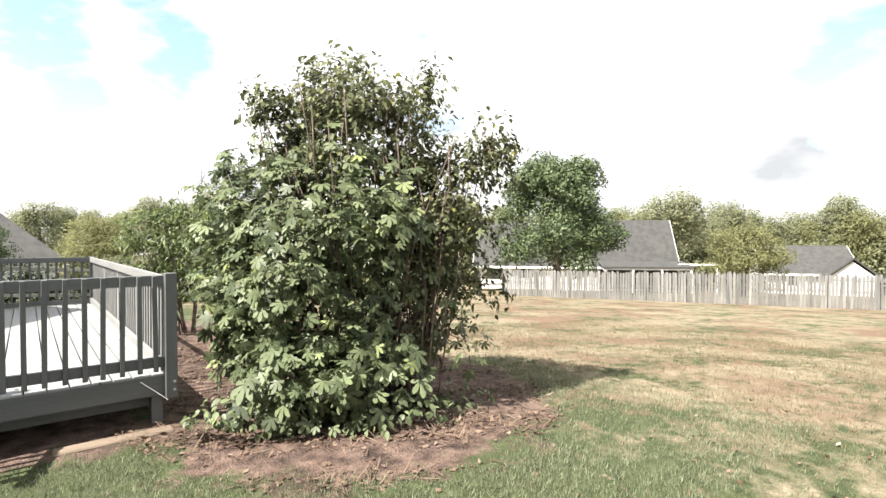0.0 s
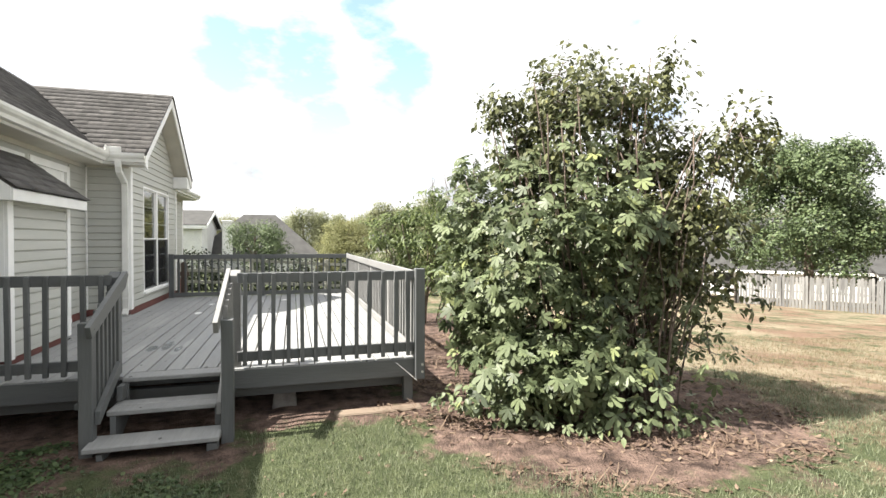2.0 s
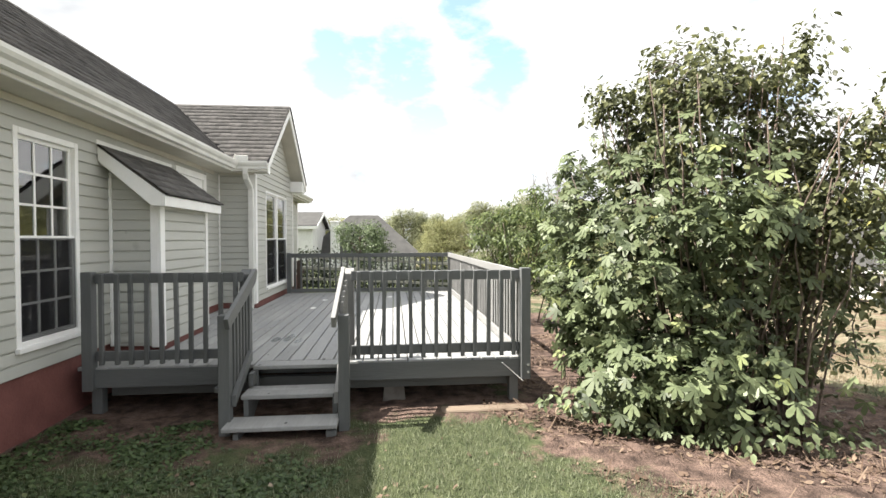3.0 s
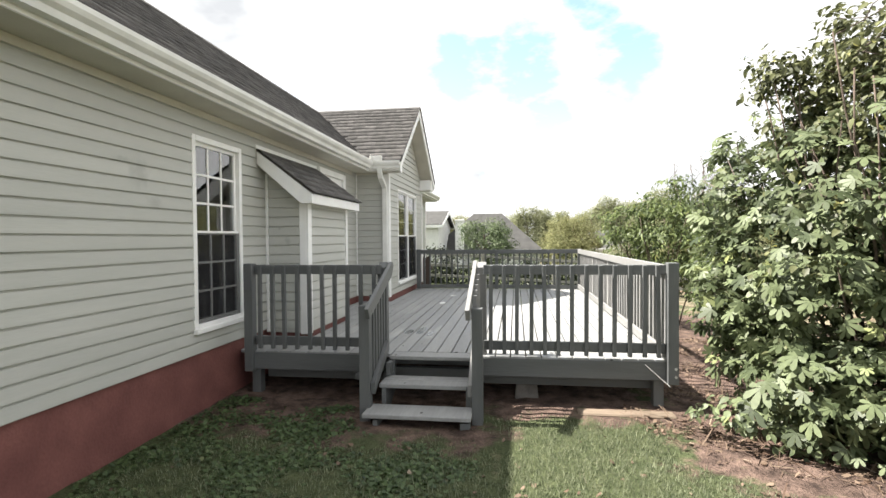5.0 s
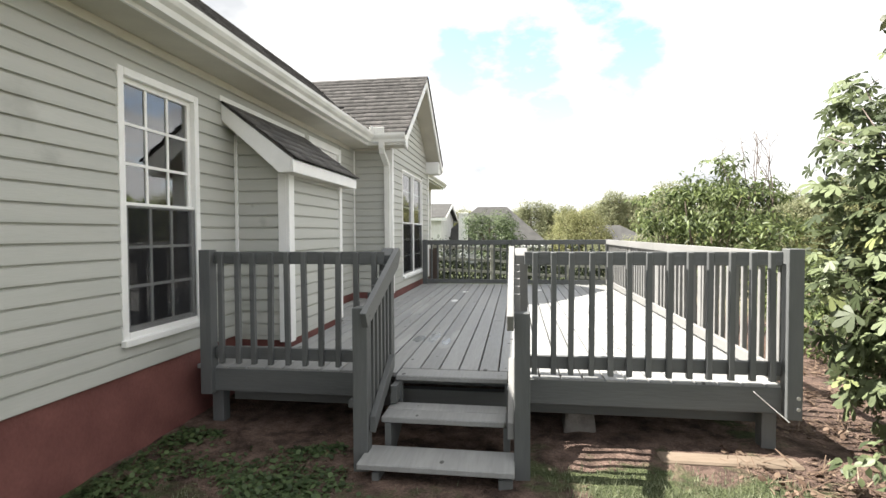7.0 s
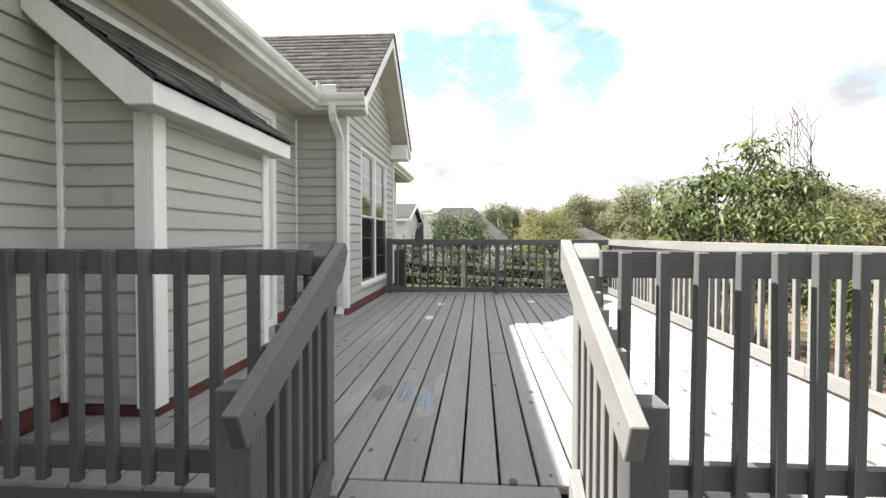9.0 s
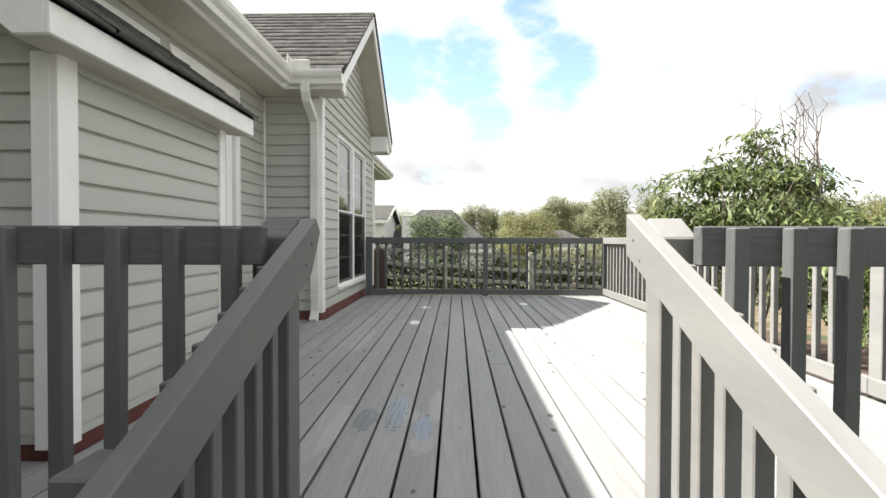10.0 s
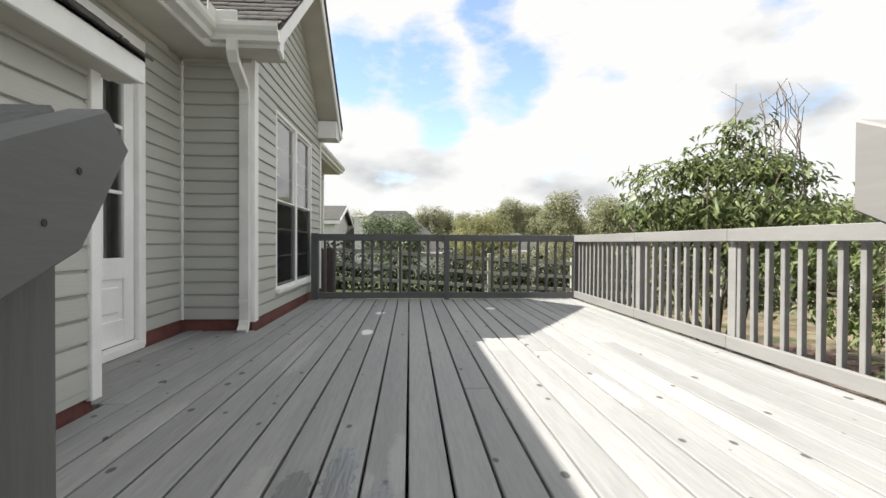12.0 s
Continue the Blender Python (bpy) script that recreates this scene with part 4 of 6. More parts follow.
bmesh.ops.create_uvsphere(kn, u_segments=14, v_segments=10, radius=0.028)
bmesh.ops.translate(kn, vec=(WX + 0.045, d0 + 0.06, 1.55), verts=kn.verts)
tube([(WX - 0.01, d0 + 0.06, 1.55), (WX + 0.03, d0 + 0.06, 1.55)], 0.012, 0.012, 10, kn)
part("knob", kn, M_METAL, leaf, "metal door knob", True)

# --- boxed chimney chase with its own lean-to roof
chase = part("chase", box(WX, BUMP[2], BUMP[0], BUMP[1], SID_Z, 2.10, 0), M_SIDING, house, "boxed-out chase in grey siding")
part("starter_strip", box(WX, BUMP[2] + 0.016, BUMP[0] - 0.012, BUMP[1] + 0.002, 0.615, SID_Z + 0.002, 0.002), M_SIDING, chase)
siding(chase, BUMP[2], "y", BUMP[0], BUMP[1], SID_Z, 2.10)
siding(chase, BUMP[0], "x", WX + 0.012, BUMP[2], SID_Z, 2.44, (), lambda z: (-9, min(BUMP[2], -2.60 - (z - 2.10) / SLOPE)))
part("chase_cheek", prism([(WX, 2.1), (BUMP[2], 2.1), (BUMP[2] + 0.04, 2.12), (WX, 2.55)], 1, BUMP[0] + 0.001, BUMP[1] - 0.001), M_SIDING, chase)
for y0, y1 in ((BUMP[0] - 0.028, BUMP[0] + 0.075), (BUMP[1] - 0.07, BUMP[1] + 0.004)):
    part("corner_trim", box(BUMP[2] + 0.0005, BUMP[2] + 0.0305, y0, y1, 0.60, 2.10, 0.003), M_TRIM, chase)
part("corner_trim", box(BUMP[2] - 0.075, BUMP[2] + 0.0005, BUMP[0] - 0.028, BUMP[0] - 0.0005, 0.60, 2.08, 0.003), M_TRIM, chase)
part("corner_trim", box(WX + 0.012, WX + 0.04, BUMP[0] - 0.03, BUMP[0] - 0.001, 0.62, 2.42, 0.003), M_TRIM, chase)
FX, FZ0, FZ1, FY0, FY1 = -2.52, 2.065, 2.20, 5.72, 7.40
lt = part("lean_to_roof", prism([(FX, FZ1 + 0.0), (WX + 0.016, FZ1 + SLOPE * (FX - WX)), (WX + 0.016, FZ1 - 0.03 + SLOPE * (FX - WX)), (FX, FZ1 - 0.03)], 1, FY0, FY1), M_SHINGLE, house)
shingles("shingles", lt, (FX + 0.03, FY0 - 0.015, FZ1 - 0.018), (0, 1, 0), (-1 / n, 0, SLOPE / n), FY1 - FY0 + 0.03, (FX + 0.03 - WX - 0.016) * n, lambda a, b: True, 4)
part("fascia", box(FX - 0.02, FX, FY0, FY1, FZ0, FZ1 - 0.012, 0.003), M_TRIM, lt)
for y in (FY0, FY1 - 0.02):
    part("rake_board", prism([(FX - 0.021, FZ1 - 0.012), (WX + 0.016, FZ1 - 0.012 + SLOPE * (FX - WX)), (WX + 0.016, FZ1 - 0.17 + SLOPE * (FX - WX)), (FX - 0.13, FZ0), (FX - 0.021, FZ0)], 1, y, y + 0.02, 0.003), M_TRIM, lt)
part("lean_to_soffit", box(BUMP[2] + 0.001, FX - 0.021, FY0 + 0.021, FY1 - 0.021, FZ0 + 0.005, FZ0 + 0.02, 0), M_SOFFIT, lt)
part("lean_to_soffit", prism([(WX + 0.014, FZ0 + 0.43), (BUMP[2] - 0.0, FZ0 + 0.03), (BUMP[2] - 0.0, FZ0 + 0.045), (WX + 0.014, FZ0 + 0.445)], 1, FY0 + 0.021, BUMP[0] - 0.018), M_SOFFIT, lt)
part("flashing", box(WX + 0.014, WX + 0.024, FY0 - 0.02, FY1 + 0.02, FZ1 + SLOPE * (FX - WX) - 0.01, FZ1 + SLOPE * (FX - WX) + 0.035, 0.002), M_TRIM, lt)

# ---------------------------------------------------------------- the deck
DZ = 0.56
DX1, DY0, DY1 = 1.02, 5.235, 11.70
PITCH, GAPX = 0.1435, -1.541
deck = thing("deck", (-1.0, 8.4, 0.1), "raised timber deck painted grey with worn spots and painted sun glints", "deck")
STX0, STX1 = -1.60, -0.70
for nm, c in (("front_joist", (-3.02, STX0 - 0.02, DY0 - 0.012, DY0 + 0.036, 0.378, DZ - 0.014)), ("front_joist", (STX1 + 0.02, DX1, DY0 - 0.012, DY0 + 0.036, 0.378, DZ - 0.014)), ("header_joist", (STX0 - 0.018, STX1 + 0.018, DY0 + 0.30, DY0 + 0.338, 0.39, DZ - 0.037)), ("back_joist", (-2.5, DX1, DY1 - 0.04, DY1, 0.385, DZ - 0.036)),
              ("side_joist", (DX1 - 0.04, DX1, DY0 + 0.041, DY1 - 0.041, 0.385, DZ - 0.036))):
    part(nm, box(*c, 0.003), M_RAILX if nm != "side_joist" else M_RAIL, deck)
for x in (-2.6, -2.0, -1.4, -0.8, -0.2, 0.4):
    part("joist", box(x, x + 0.04, DY0 + 0.342, DY1 - 0.041, 0.40, DZ - 0.037, 0), M_RAIL, deck)
part("beam", box(-2.9, 0.98, 5.42, 5.50, 0.25, 0.384, 0.003), M_RAILX, deck)
for x, y in ((0.94, 5.32), (0.94, 8.4), (0.94, 11.5), (-2.95, 5.32), (-1.2, 8.4), (-1.0, 11.5)):
    part("post", box(x - 0.045, x + 0.045, y - 0.045, y + 0.045, ground_z(x, y) - 0.05, 0.384, 0.003), M_RAIL, deck)
# tapered concrete pier under the front beam
pier = bmesh.new()
bmesh.ops.create_cone(pier, segments=4, radius1=0.17, radius2=0.11, depth=0.40, cap_ends=True)
bmesh.ops.rotate(pier, cent=(0, 0, 0), matrix=Matrix.Rotation(radians(45), 3, "Z"), verts=pier.verts)
bmesh.ops.bevel(pier, geom=pier.edges[:], offset=0.012, segments=2, affect="EDGES")
bmesh.ops.translate(pier, vec=(-0.24, 5.56, 0.25), verts=pier.verts)
part("pier", pier, M_CONCRETE, deck, "tapered concrete pier block")

# ---------------------------------------------------------------- railings of the deck
RZ0, RZ1 = 0.622, 1.420


def baluster_mesh(z0, z1, mat, t=0.036):
    return solid(box(-t / 2, t / 2, -t / 2, t / 2, z0, z1, 0.003), mat)


BAL = baluster_mesh(0.592, RZ1 - 0.004, M_RAIL)
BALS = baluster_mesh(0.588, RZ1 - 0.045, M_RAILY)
rand = random.Random(5)


def tilt(amount=0.6):
    return Matrix.Rotation(radians(rand.uniform(-amount, amount)), 4, "Y") @ Matrix.Rotation(radians(rand.uniform(-amount, amount)), 4, "X")


def pole(parent, x, y, z0, z1, mat=None, t=0.09, name="post", label=""):
    bm = box(x - t / 2, x + t / 2, y - t / 2, y + t / 2, z0, z1, 0.004)
    return part(name, bm, mat or M_RAIL, parent, label)


def front_section(label, x0, x1, posts, n_bal):
    r = thing("deck_railing", ((x0 + x1) / 2, 5.22, DZ), label, "railing", "deck railings")
    part("top_rail", box(x0, x1, 5.222, 5.260, RZ1 - 0.09, RZ1, 0.003), M_RAILX, r)
    part("bottom_rail", box(x0, x1, 5.222, 5.260, RZ0, RZ0 + 0.088, 0.003), M_RAILX, r)
    for x in posts:
        pole(r, x, 5.221, 0.36, RZ1 + 0.015)
    for i in range(n_bal):
        x = x0 + (x1 - x0) * (i + 0.5) / n_bal
        piece("baluster", BAL, r, Matrix.Translation((x + rand.uniform(-0.006, 0.006), 5.202, 0)) @ Matrix.Translation((0, 0, 1)) @ tilt() @ Matrix.Translation((0, 0, -1)))
    return r


front_section("grey painted deck railing between house wall and steps", -2.93, -1.63, (-2.98,), 10)
front_section("grey painted front deck railing beside the steps", -0.64, 0.985, (), 13)
cr = thing("corner_post", (1.035, 5.20, 0.3), "square grey corner post of the deck", "post")
part("shaft", box(0.987, 1.080, 5.155, 5.245, 0.36, RZ1 + 0.02, 0.004), M_RAIL, cr)
for z in (0.43, 0.50):
    bm = bmesh.new()
    tube([(1.055, 5.150, z), (1.055, 5.157, z)], 0.012, 0.012, 8, bm)
    part("bolt", bm, M_METAL, cr, "zinc bolt head")

side = thing("deck_railing", (1.02, 8.4, DZ), "side deck railing with square balusters, sunlight put into its colour", "railing", "deck railings")
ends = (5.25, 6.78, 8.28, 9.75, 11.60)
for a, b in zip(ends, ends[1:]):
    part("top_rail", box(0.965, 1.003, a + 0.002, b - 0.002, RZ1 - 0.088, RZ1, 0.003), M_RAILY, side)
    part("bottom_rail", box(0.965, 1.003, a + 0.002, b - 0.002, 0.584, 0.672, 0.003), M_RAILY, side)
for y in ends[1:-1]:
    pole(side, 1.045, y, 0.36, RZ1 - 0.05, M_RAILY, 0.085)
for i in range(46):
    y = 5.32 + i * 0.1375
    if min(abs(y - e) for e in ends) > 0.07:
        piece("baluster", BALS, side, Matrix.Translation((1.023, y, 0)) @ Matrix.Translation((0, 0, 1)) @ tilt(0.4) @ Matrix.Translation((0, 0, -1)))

back = thing("deck_railing", (-0.75, 11.62, DZ), "grey painted back deck railing facing the gardens", "railing", "deck railings")
for a, b in ((-2.44, -0.76), (-0.756, 0.964)):
    part("top_rail", box(a, b, 11.60, 11.638, RZ1 - 0.09, RZ1, 0.003), M_RAILX, back)
    part("bottom_rail", box(a, b, 11.60, 11.638, 0.575, 0.655, 0.003), M_RAILX, back)
for x in (-2.485, 1.01):
    pole(back, x, 11.63, 0.36, RZ1 + 0.01)
pole(back, -0.758, 11.59, DZ, RZ1 - 0.01, None, 0.07)
BALB = baluster_mesh(0.58, RZ1 - 0.004, M_RAIL, 0.034)
for i in range(27):
    x = -2.36 + i * 0.1235
    if abs(x + 0.758) > 0.05:
        piece("baluster", BALB, back, Matrix.Translation((x, 11.657, 0)))

# ---------------------------------------------------------------- steps with their handrails
steps = thing("deck_steps", (-1.15, 4.85, 0.12), "three open wooden steps up to the deck, painted grey", "steps")
part("tread", box(-1.535, -0.755, 5.165, 5.352, DZ - 0.040, DZ - 0.003, 0.006), M_DECK, steps)
for a, b in ((4.83, 4.975), (4.98, 5.125)):
    part("tread", box(-1.550, -0.760, a, b, 0.345, 0.384, 0.006), M_DECK, steps)
part("tread", box(-1.615, -0.705, 4.515, 4.79, 0.180, 0.218, 0.006), M_DECK, steps)
for x in (-1.525, -0.775):
    part("stringer", prism([(5.19, 0.52), (5.19, 0.24), (4.66, -0.02), (4.53, 0.02), (4.53, 0.163), (4.83, 0.163), (4.83, 0.343), (5.16, 0.343), (5.16, 0.519)], 0, x, x + 0.04), M_RAIL, steps)
part("foot_block", box(-0.795, -0.715, 4.53, 4.62, 0.03, 0.164, 0.003), M_RAIL, steps)
for x in (-1.54, -0.76):
    part("riser_back", box(x, x + 0.04, 5.05, 5.18, 0.40, 0.515, 0), M_RAIL, steps)


def handrail(label, x, inner, post_x, ztop, y1, z1):
    """A sloping stair rail: top and bottom boards, upright balusters, one newel at the foot."""
    h = thing("stair_railing", (x, 4.85, 0.12), label, "handrail", "stair railings")
    y0, z0 = 4.55, 1.095
    # the sun-facing handrail takes the lit copy of the rail paint
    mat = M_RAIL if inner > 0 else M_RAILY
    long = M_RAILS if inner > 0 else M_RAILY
    sl = (z1 - z0) / (y1 - y0)
    hgt = 0.105
    head = [(y1 - 0.01, z1), (y1 + 0.03, z1 - 0.035), (y1 - 0.05, z1 - hgt - 0.035)] if inner > 0 else [(y1, z1), (y1, z1 - hgt)]
    part("top_rail", prism([(y0 + 0.01, z0 - hgt + 0.01), (y0 - 0.035, z0 - 0.005), *head], 0, x - 0.019, x + 0.019, 0.003), long, h)
    for yy, dz in ((y1 - 0.055, 0.045), (y1 - 0.10, 0.075), (y0 + 0.05, 0.05)):
        zz = z0 + sl * (yy - y0) - dz
        part("screw", tube([(x + inner * 0.0185, yy, zz), (x + inner * 0.0200, yy, zz)], 0.0035, 0.0035, 6), M_DARK, h)
    b0 = 0.33
    part("bottom_rail", prism([(4.70, b0), (4.70, b0 + 0.10), (5.19, b0 + 0.10 + 0.55 * 0.49), (5.19, b0 + 0.55 * 0.49)], 0, x - 0.019, x + 0.019, 0.003), long, h)
    for i in range(5):
        y = 4.82 + i * 0.092
        zt = z0 + sl * (y - y0) - 0.03
        part("baluster", box(x - inner * 0.020 - inner * 0.036, x - inner * 0.020, y - 0.018, y + 0.018, b0 + 0.55 * (y - 4.70), zt, 0.003), mat, h)
    pole(h, post_x, 4.71, 0.06, ztop, None, 0.092)
    px = x - inner * 0.066
    part("post", prism([(5.281, 0.40), (5.281, RZ1 - 0.025), (5.369, RZ1 + 0.025), (5.369, 0.40)], 0, px - 0.044, px + 0.044, 0.004), mat, h, "square post with a slanted top")
    return h


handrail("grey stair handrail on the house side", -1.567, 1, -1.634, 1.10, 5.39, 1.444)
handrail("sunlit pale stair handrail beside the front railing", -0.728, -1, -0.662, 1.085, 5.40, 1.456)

plank = part("plank", box(0.20, 1.02, 4.98, 5.13, 0.09, 0.136, 0.012), M_PLANK, None)
tagged(plank, "pale plank lying half sunk in the soil", "plank")
part("cleat", box(-1.86, -1.66, 5.10, 5.185, 0.335, 0.384, 0.004), M_RAILX, deck)
cable = bmesh.new()
tube([(0.80, 5.17, 0.53), (0.90, 5.165, 0.44), (1.0, 5.145, 0.35)], 0.003, 0.003, 5, cable)
tagged(part("cable", cable, M_TRIM, None), "thin white cable hanging at the deck corner", "cable")

# deck boards last of the deck: each an own piece
k = -11
bx = GAPX + k * PITCH
while bx < DX1 - 0.02:
    a, b = bx + 0.0055, min(bx + PITCH - 0.0055, DX1 + 0.0)
    y0 = 5.357 if -1.56 < (a + b) / 2 < -0.74 else DY0 - 0.005 + rand.uniform(-0.004, 0.003)
    y0 = 5.27 if a < -3.02 else y0
    y1 = DY1 + 0.005
    segs = [(y0, y1)]
    if a < BUMP[2] + 0.03:
        segs = [(y0, BUMP[0] - 0.02), (BUMP[1] + 0.02, y1)]
    out = []
    for p, q in segs:
        if a < GX + 0.02:
            q = min(q, RET_Y - 0.015)
        cut = rand.uniform(p + 1.6, q - 1.6) if q - p > 4 and rand.random() < 0.12 else None
        out += [(p, cut - 0.003), (cut + 0.003, q)] if cut else [(p, q)]
    a = max(a, WX + 0.01)
    for p, q in out:
        if b - a > 0.02:
            part("deck_board", box(a, b, p, q, DZ - 0.035, DZ + rand.uniform(-0.002, 0.002), 0.004), M_DECK, deck)
    if a < BUMP[2] + 0.03 and b > BUMP[2] + 0.05:
        part("deck_board", box(BUMP[2] + 0.03, b, BUMP[0] - 0.016, BUMP[1] + 0.016, DZ - 0.035, DZ, 0.004), M_DECK, deck)
    bx += PITCH

# ---------------------------------------------------------------- foliage helpers
# a lobed fig leaf and a plain pointed leaf, folded a little along the midrib
def lobed_leaf():
    """Five rounded fingers from one middle point, and a short stalk end."""
    v, f = [(0, 0.22, 0)], []
    for ang, ln, w in ((0, 0.80, 0.135), (38, 0.70, 0.12), (-38, 0.70, 0.12), (85, 0.46, 0.10), (-85, 0.46, 0.10)):
        c, s_ = math.cos(radians(ang)), math.sin(radians(ang))
        k = len(v)
        for d, o, z in ((0.32, 0.6, 0.03), (0.72, 1.05, 0.02), (0.93, 0.62, -0.04), (1.0, 0.0, -0.07), (0.93, -0.62, -0.04), (0.72, -1.05, 0.02), (0.32, -0.6, 0.03)):
            v.append((s_ * ln * d + c * w * o, 0.22 + c * ln * d - s_ * w * o, z))
        f.append((0, k, k + 1, k + 2, k + 3, k + 4, k + 5, k + 6))
    return v, f


FIG, FIG_F = lobed_leaf()
OVAL = [(0, 0, 0), (0.24, 0.22, 0.06), (0.27, 0.52, 0.06), (0, 1.0, -0.10), (-0.27, 0.52, 0.06), (-0.24, 0.22, 0.06), (0, 0.5, 0.0)]
OVAL_F = [(0, 1, 2, 6), (6, 2, 3), (6, 3, 4), (0, 6, 4, 5)]
DIAM = [(0, 0, 0), (0.36, 0.45, 0.08), (0, 1.0, -0.05), (-0.36, 0.5, 0.05)]
DIAM_F = [(0, 1, 2, 3)]


def crown_points(rng, blobs, n, inner=0.25):
    """Points mostly near the skin of a heap of ellipsoids (x, y, z, rx, ry, rz), with their outward directions, in small bunches."""
    w = np.array([b[3] * b[4] + b[4] * b[5] + b[3] * b[5] for b in blobs])
    pick = rng.choice(len(blobs), n, p=w / w.sum())
    B = np.array(blobs, float)[pick]
    d = rng.normal(size=(n, 3))
    d /= np.linalg.norm(d, axis=1)[:, None]
    r = np.where(rng.random(n) < inner, rng.uniform(0.35, 0.9, n), rng.uniform(0.82, 1.10, n))
    p = B[:, :3] + B[:, 3:6] * d * r[:, None]
    # uneven skin: push in and out by a slow noise
    q = p + 0.16 * np.sin(p[:, [1, 2, 0]] * 5.1 + 1.3) * B[:, 3:4]
    return q, d


def clear_gaps(rng, p, d, k, scale):
    """Thin the leaves where a slow wave is low, so that gaps and clumps show."""
    f = np.sin(p[:, 0] * scale + 1) + np.sin(p[:, 1] * scale * 1.13 + 2.2) + np.sin(p[:, 2] * scale * 1.31 + 0.4)
    keep = rng.random(len(p)) < 1 / (1 + np.exp(-(f + k) * 2.2))
    return p[keep], d[keep]


def foliage(name, parent, rng, blobs, n, size, mat, shape=(OVAL, OVAL_F), droop=0.5, inner=0.25, gaps=1.3, gap_scale=6.0, label="", thin=None, ragged=0.0):
    p, d = crown_points(rng, blobs, n, inner)
    # sprays that stand out of the skin here and there
    p = p + d * ragged * (np.sin(p[:, [0]] * 23) + np.sin(p[:, [1]] * 19 + 1) + np.sin(p[:, [2]] * 21 + 2))
    if thin is not None:
        k = rng.random(n) < thin(p)
        p, d = p[k], d[k]
    p, d = clear_gaps(rng, p, d, gaps, gap_scale)
    nrm = d * 0.7 + np.array([0, 0, 0.75]) + rng.normal(0, 0.6, d.shape)
    m = len(p)
    sz = rng.uniform(size[0], size[1], m)
    spin = rng.uniform(-0.9, 0.9, m) + math.pi + np.where(rng.random(m) < 0.2, rng.uniform(-2, 2, m), 0)
    me = scatter(name, shape[0], shape[1], p, nrm, sz, spin, mat)
    return tagged(hang(new(name, me), parent, Matrix()), label, kind="stuff")


def stems(parent, rng, base, n, spread, height, r0, mat, lean=0.6, name="stem"):
    for _ in range(n):
        a, rr = rng.uniform(0, 6.28), rng.uniform(0, spread * 0.35)
        x, y = base[0] + rr * math.cos(a), base[1] + rr * math.sin(a)
        z0 = float(ground_z(np.float64(x), np.float64(y))) - 0.05
        h, tgt = height * rng.uniform(0.6, 1.0), spread * rng.uniform(0.2, 1.0) * lean
        pts = []
        for i in range(7):
            f = i / 6
            pts.append((x + tgt * f ** 1.3 * math.cos(a) + rng.normal(0, 0.05) * f, y + tgt * f ** 1.3 * math.sin(a) + rng.normal(0, 0.05) * f, z0 + h * f))
        part(name, tube(pts, r0 * rng.uniform(0.6, 1.1), 0.005, 6), mat, parent, smooth=True)


# ---------------------------------------------------------------- fig bush in the soil bed
RGT, FWD = Vector((0.774, -0.633, 0)), Vector((0.633, 0.774, 0))
bx0, by0 = BUSH
bush = thing("fig_bush", (bx0, by0, 0.13), "tall overgrown fig bush with vines and thin leaning stems", "bush")
rng = np.random.default_rng(11)


def blob(lat, dep, z, rl, rz, rd=None):
    c = Vector((bx0, by0, 0)) + RGT * lat * 1.15 + FWD * dep
    return (c.x, c.y, 1.72 + (z - 1.72) * (1.04 if z > 1.72 else 1.0), rl * 1.08, (rd or rl) * 1.05, rz * 1.08)


BODY = [blob(-1.0, 0.1, 1.95, 0.42, 0.45), blob(-1.0, 0.0, 1.4, 0.45, 0.5), blob(-1.05, 0.0, 0.95, 0.35, 0.4), blob(0.95, 0.0, 1.35, 0.35, 0.5), blob(-0.15, 0.0, 0.75, 0.90, 0.62), blob(-0.15, 0.05, 1.45, 1.05, 0.80), blob(-0.10, 0.0, 2.15, 0.88, 0.70), blob(-0.62, -0.10, 1.85, 0.55, 0.55),
        blob(0.45, 0.0, 1.55, 0.65, 0.75), blob(-0.05, -0.35, 0.45, 0.75, 0.35), blob(-0.75, -0.15, 0.65, 0.45, 0.40), blob(0.72, -0.1, 0.80, 0.42, 0.40),
        blob(-0.60, 0.50, 2.30, 0.50, 0.50), blob(-0.45, 0.60, 1.75, 0.50, 0.55),
        blob(-1.05, 0.32, 2.38, 0.38, 0.40), blob(-0.95, 0.38, 2.72, 0.24, 0.28)]
TOP = [blob(0.55, 0.0, 2.60, 0.38, 0.40), blob(0.62, 0.0, 2.05, 0.45, 0.45), blob(-0.05, 0.0, 2.75, 0.72, 0.52), blob(-0.30, 0.0, 3.12, 0.44, 0.34), blob(0.22, 0.0, 3.05, 0.42, 0.34), blob(0.0, 0.0, 3.3, 0.24, 0.16), blob(-0.45, 0.1, 3.38, 0.14, 0.14), blob(-0.86, 0.0, 3.08, 0.22, 0.25), blob(-0.66, 0.0, 2.80, 0.30, 0.34), blob(-0.74, 0.0, 3.15, 0.20, 0.20),
       blob(1.02, 0.0, 2.45, 0.38, 0.36), blob(0.72, 0.0, 2.20, 0.40, 0.40), blob(1.18, 0.0, 2.65, 0.26, 0.22), blob(0.58, 0.0, 3.25, 0.16, 0.26), blob(0.62, 0.0, 3.38, 0.13, 0.10), blob(0.85, -0.05, 1.85, 0.38, 0.40),
       blob(-0.42, 0.55, 2.75, 0.45, 0.42), blob(-0.25, 0.45, 3.05, 0.36, 0.30)]
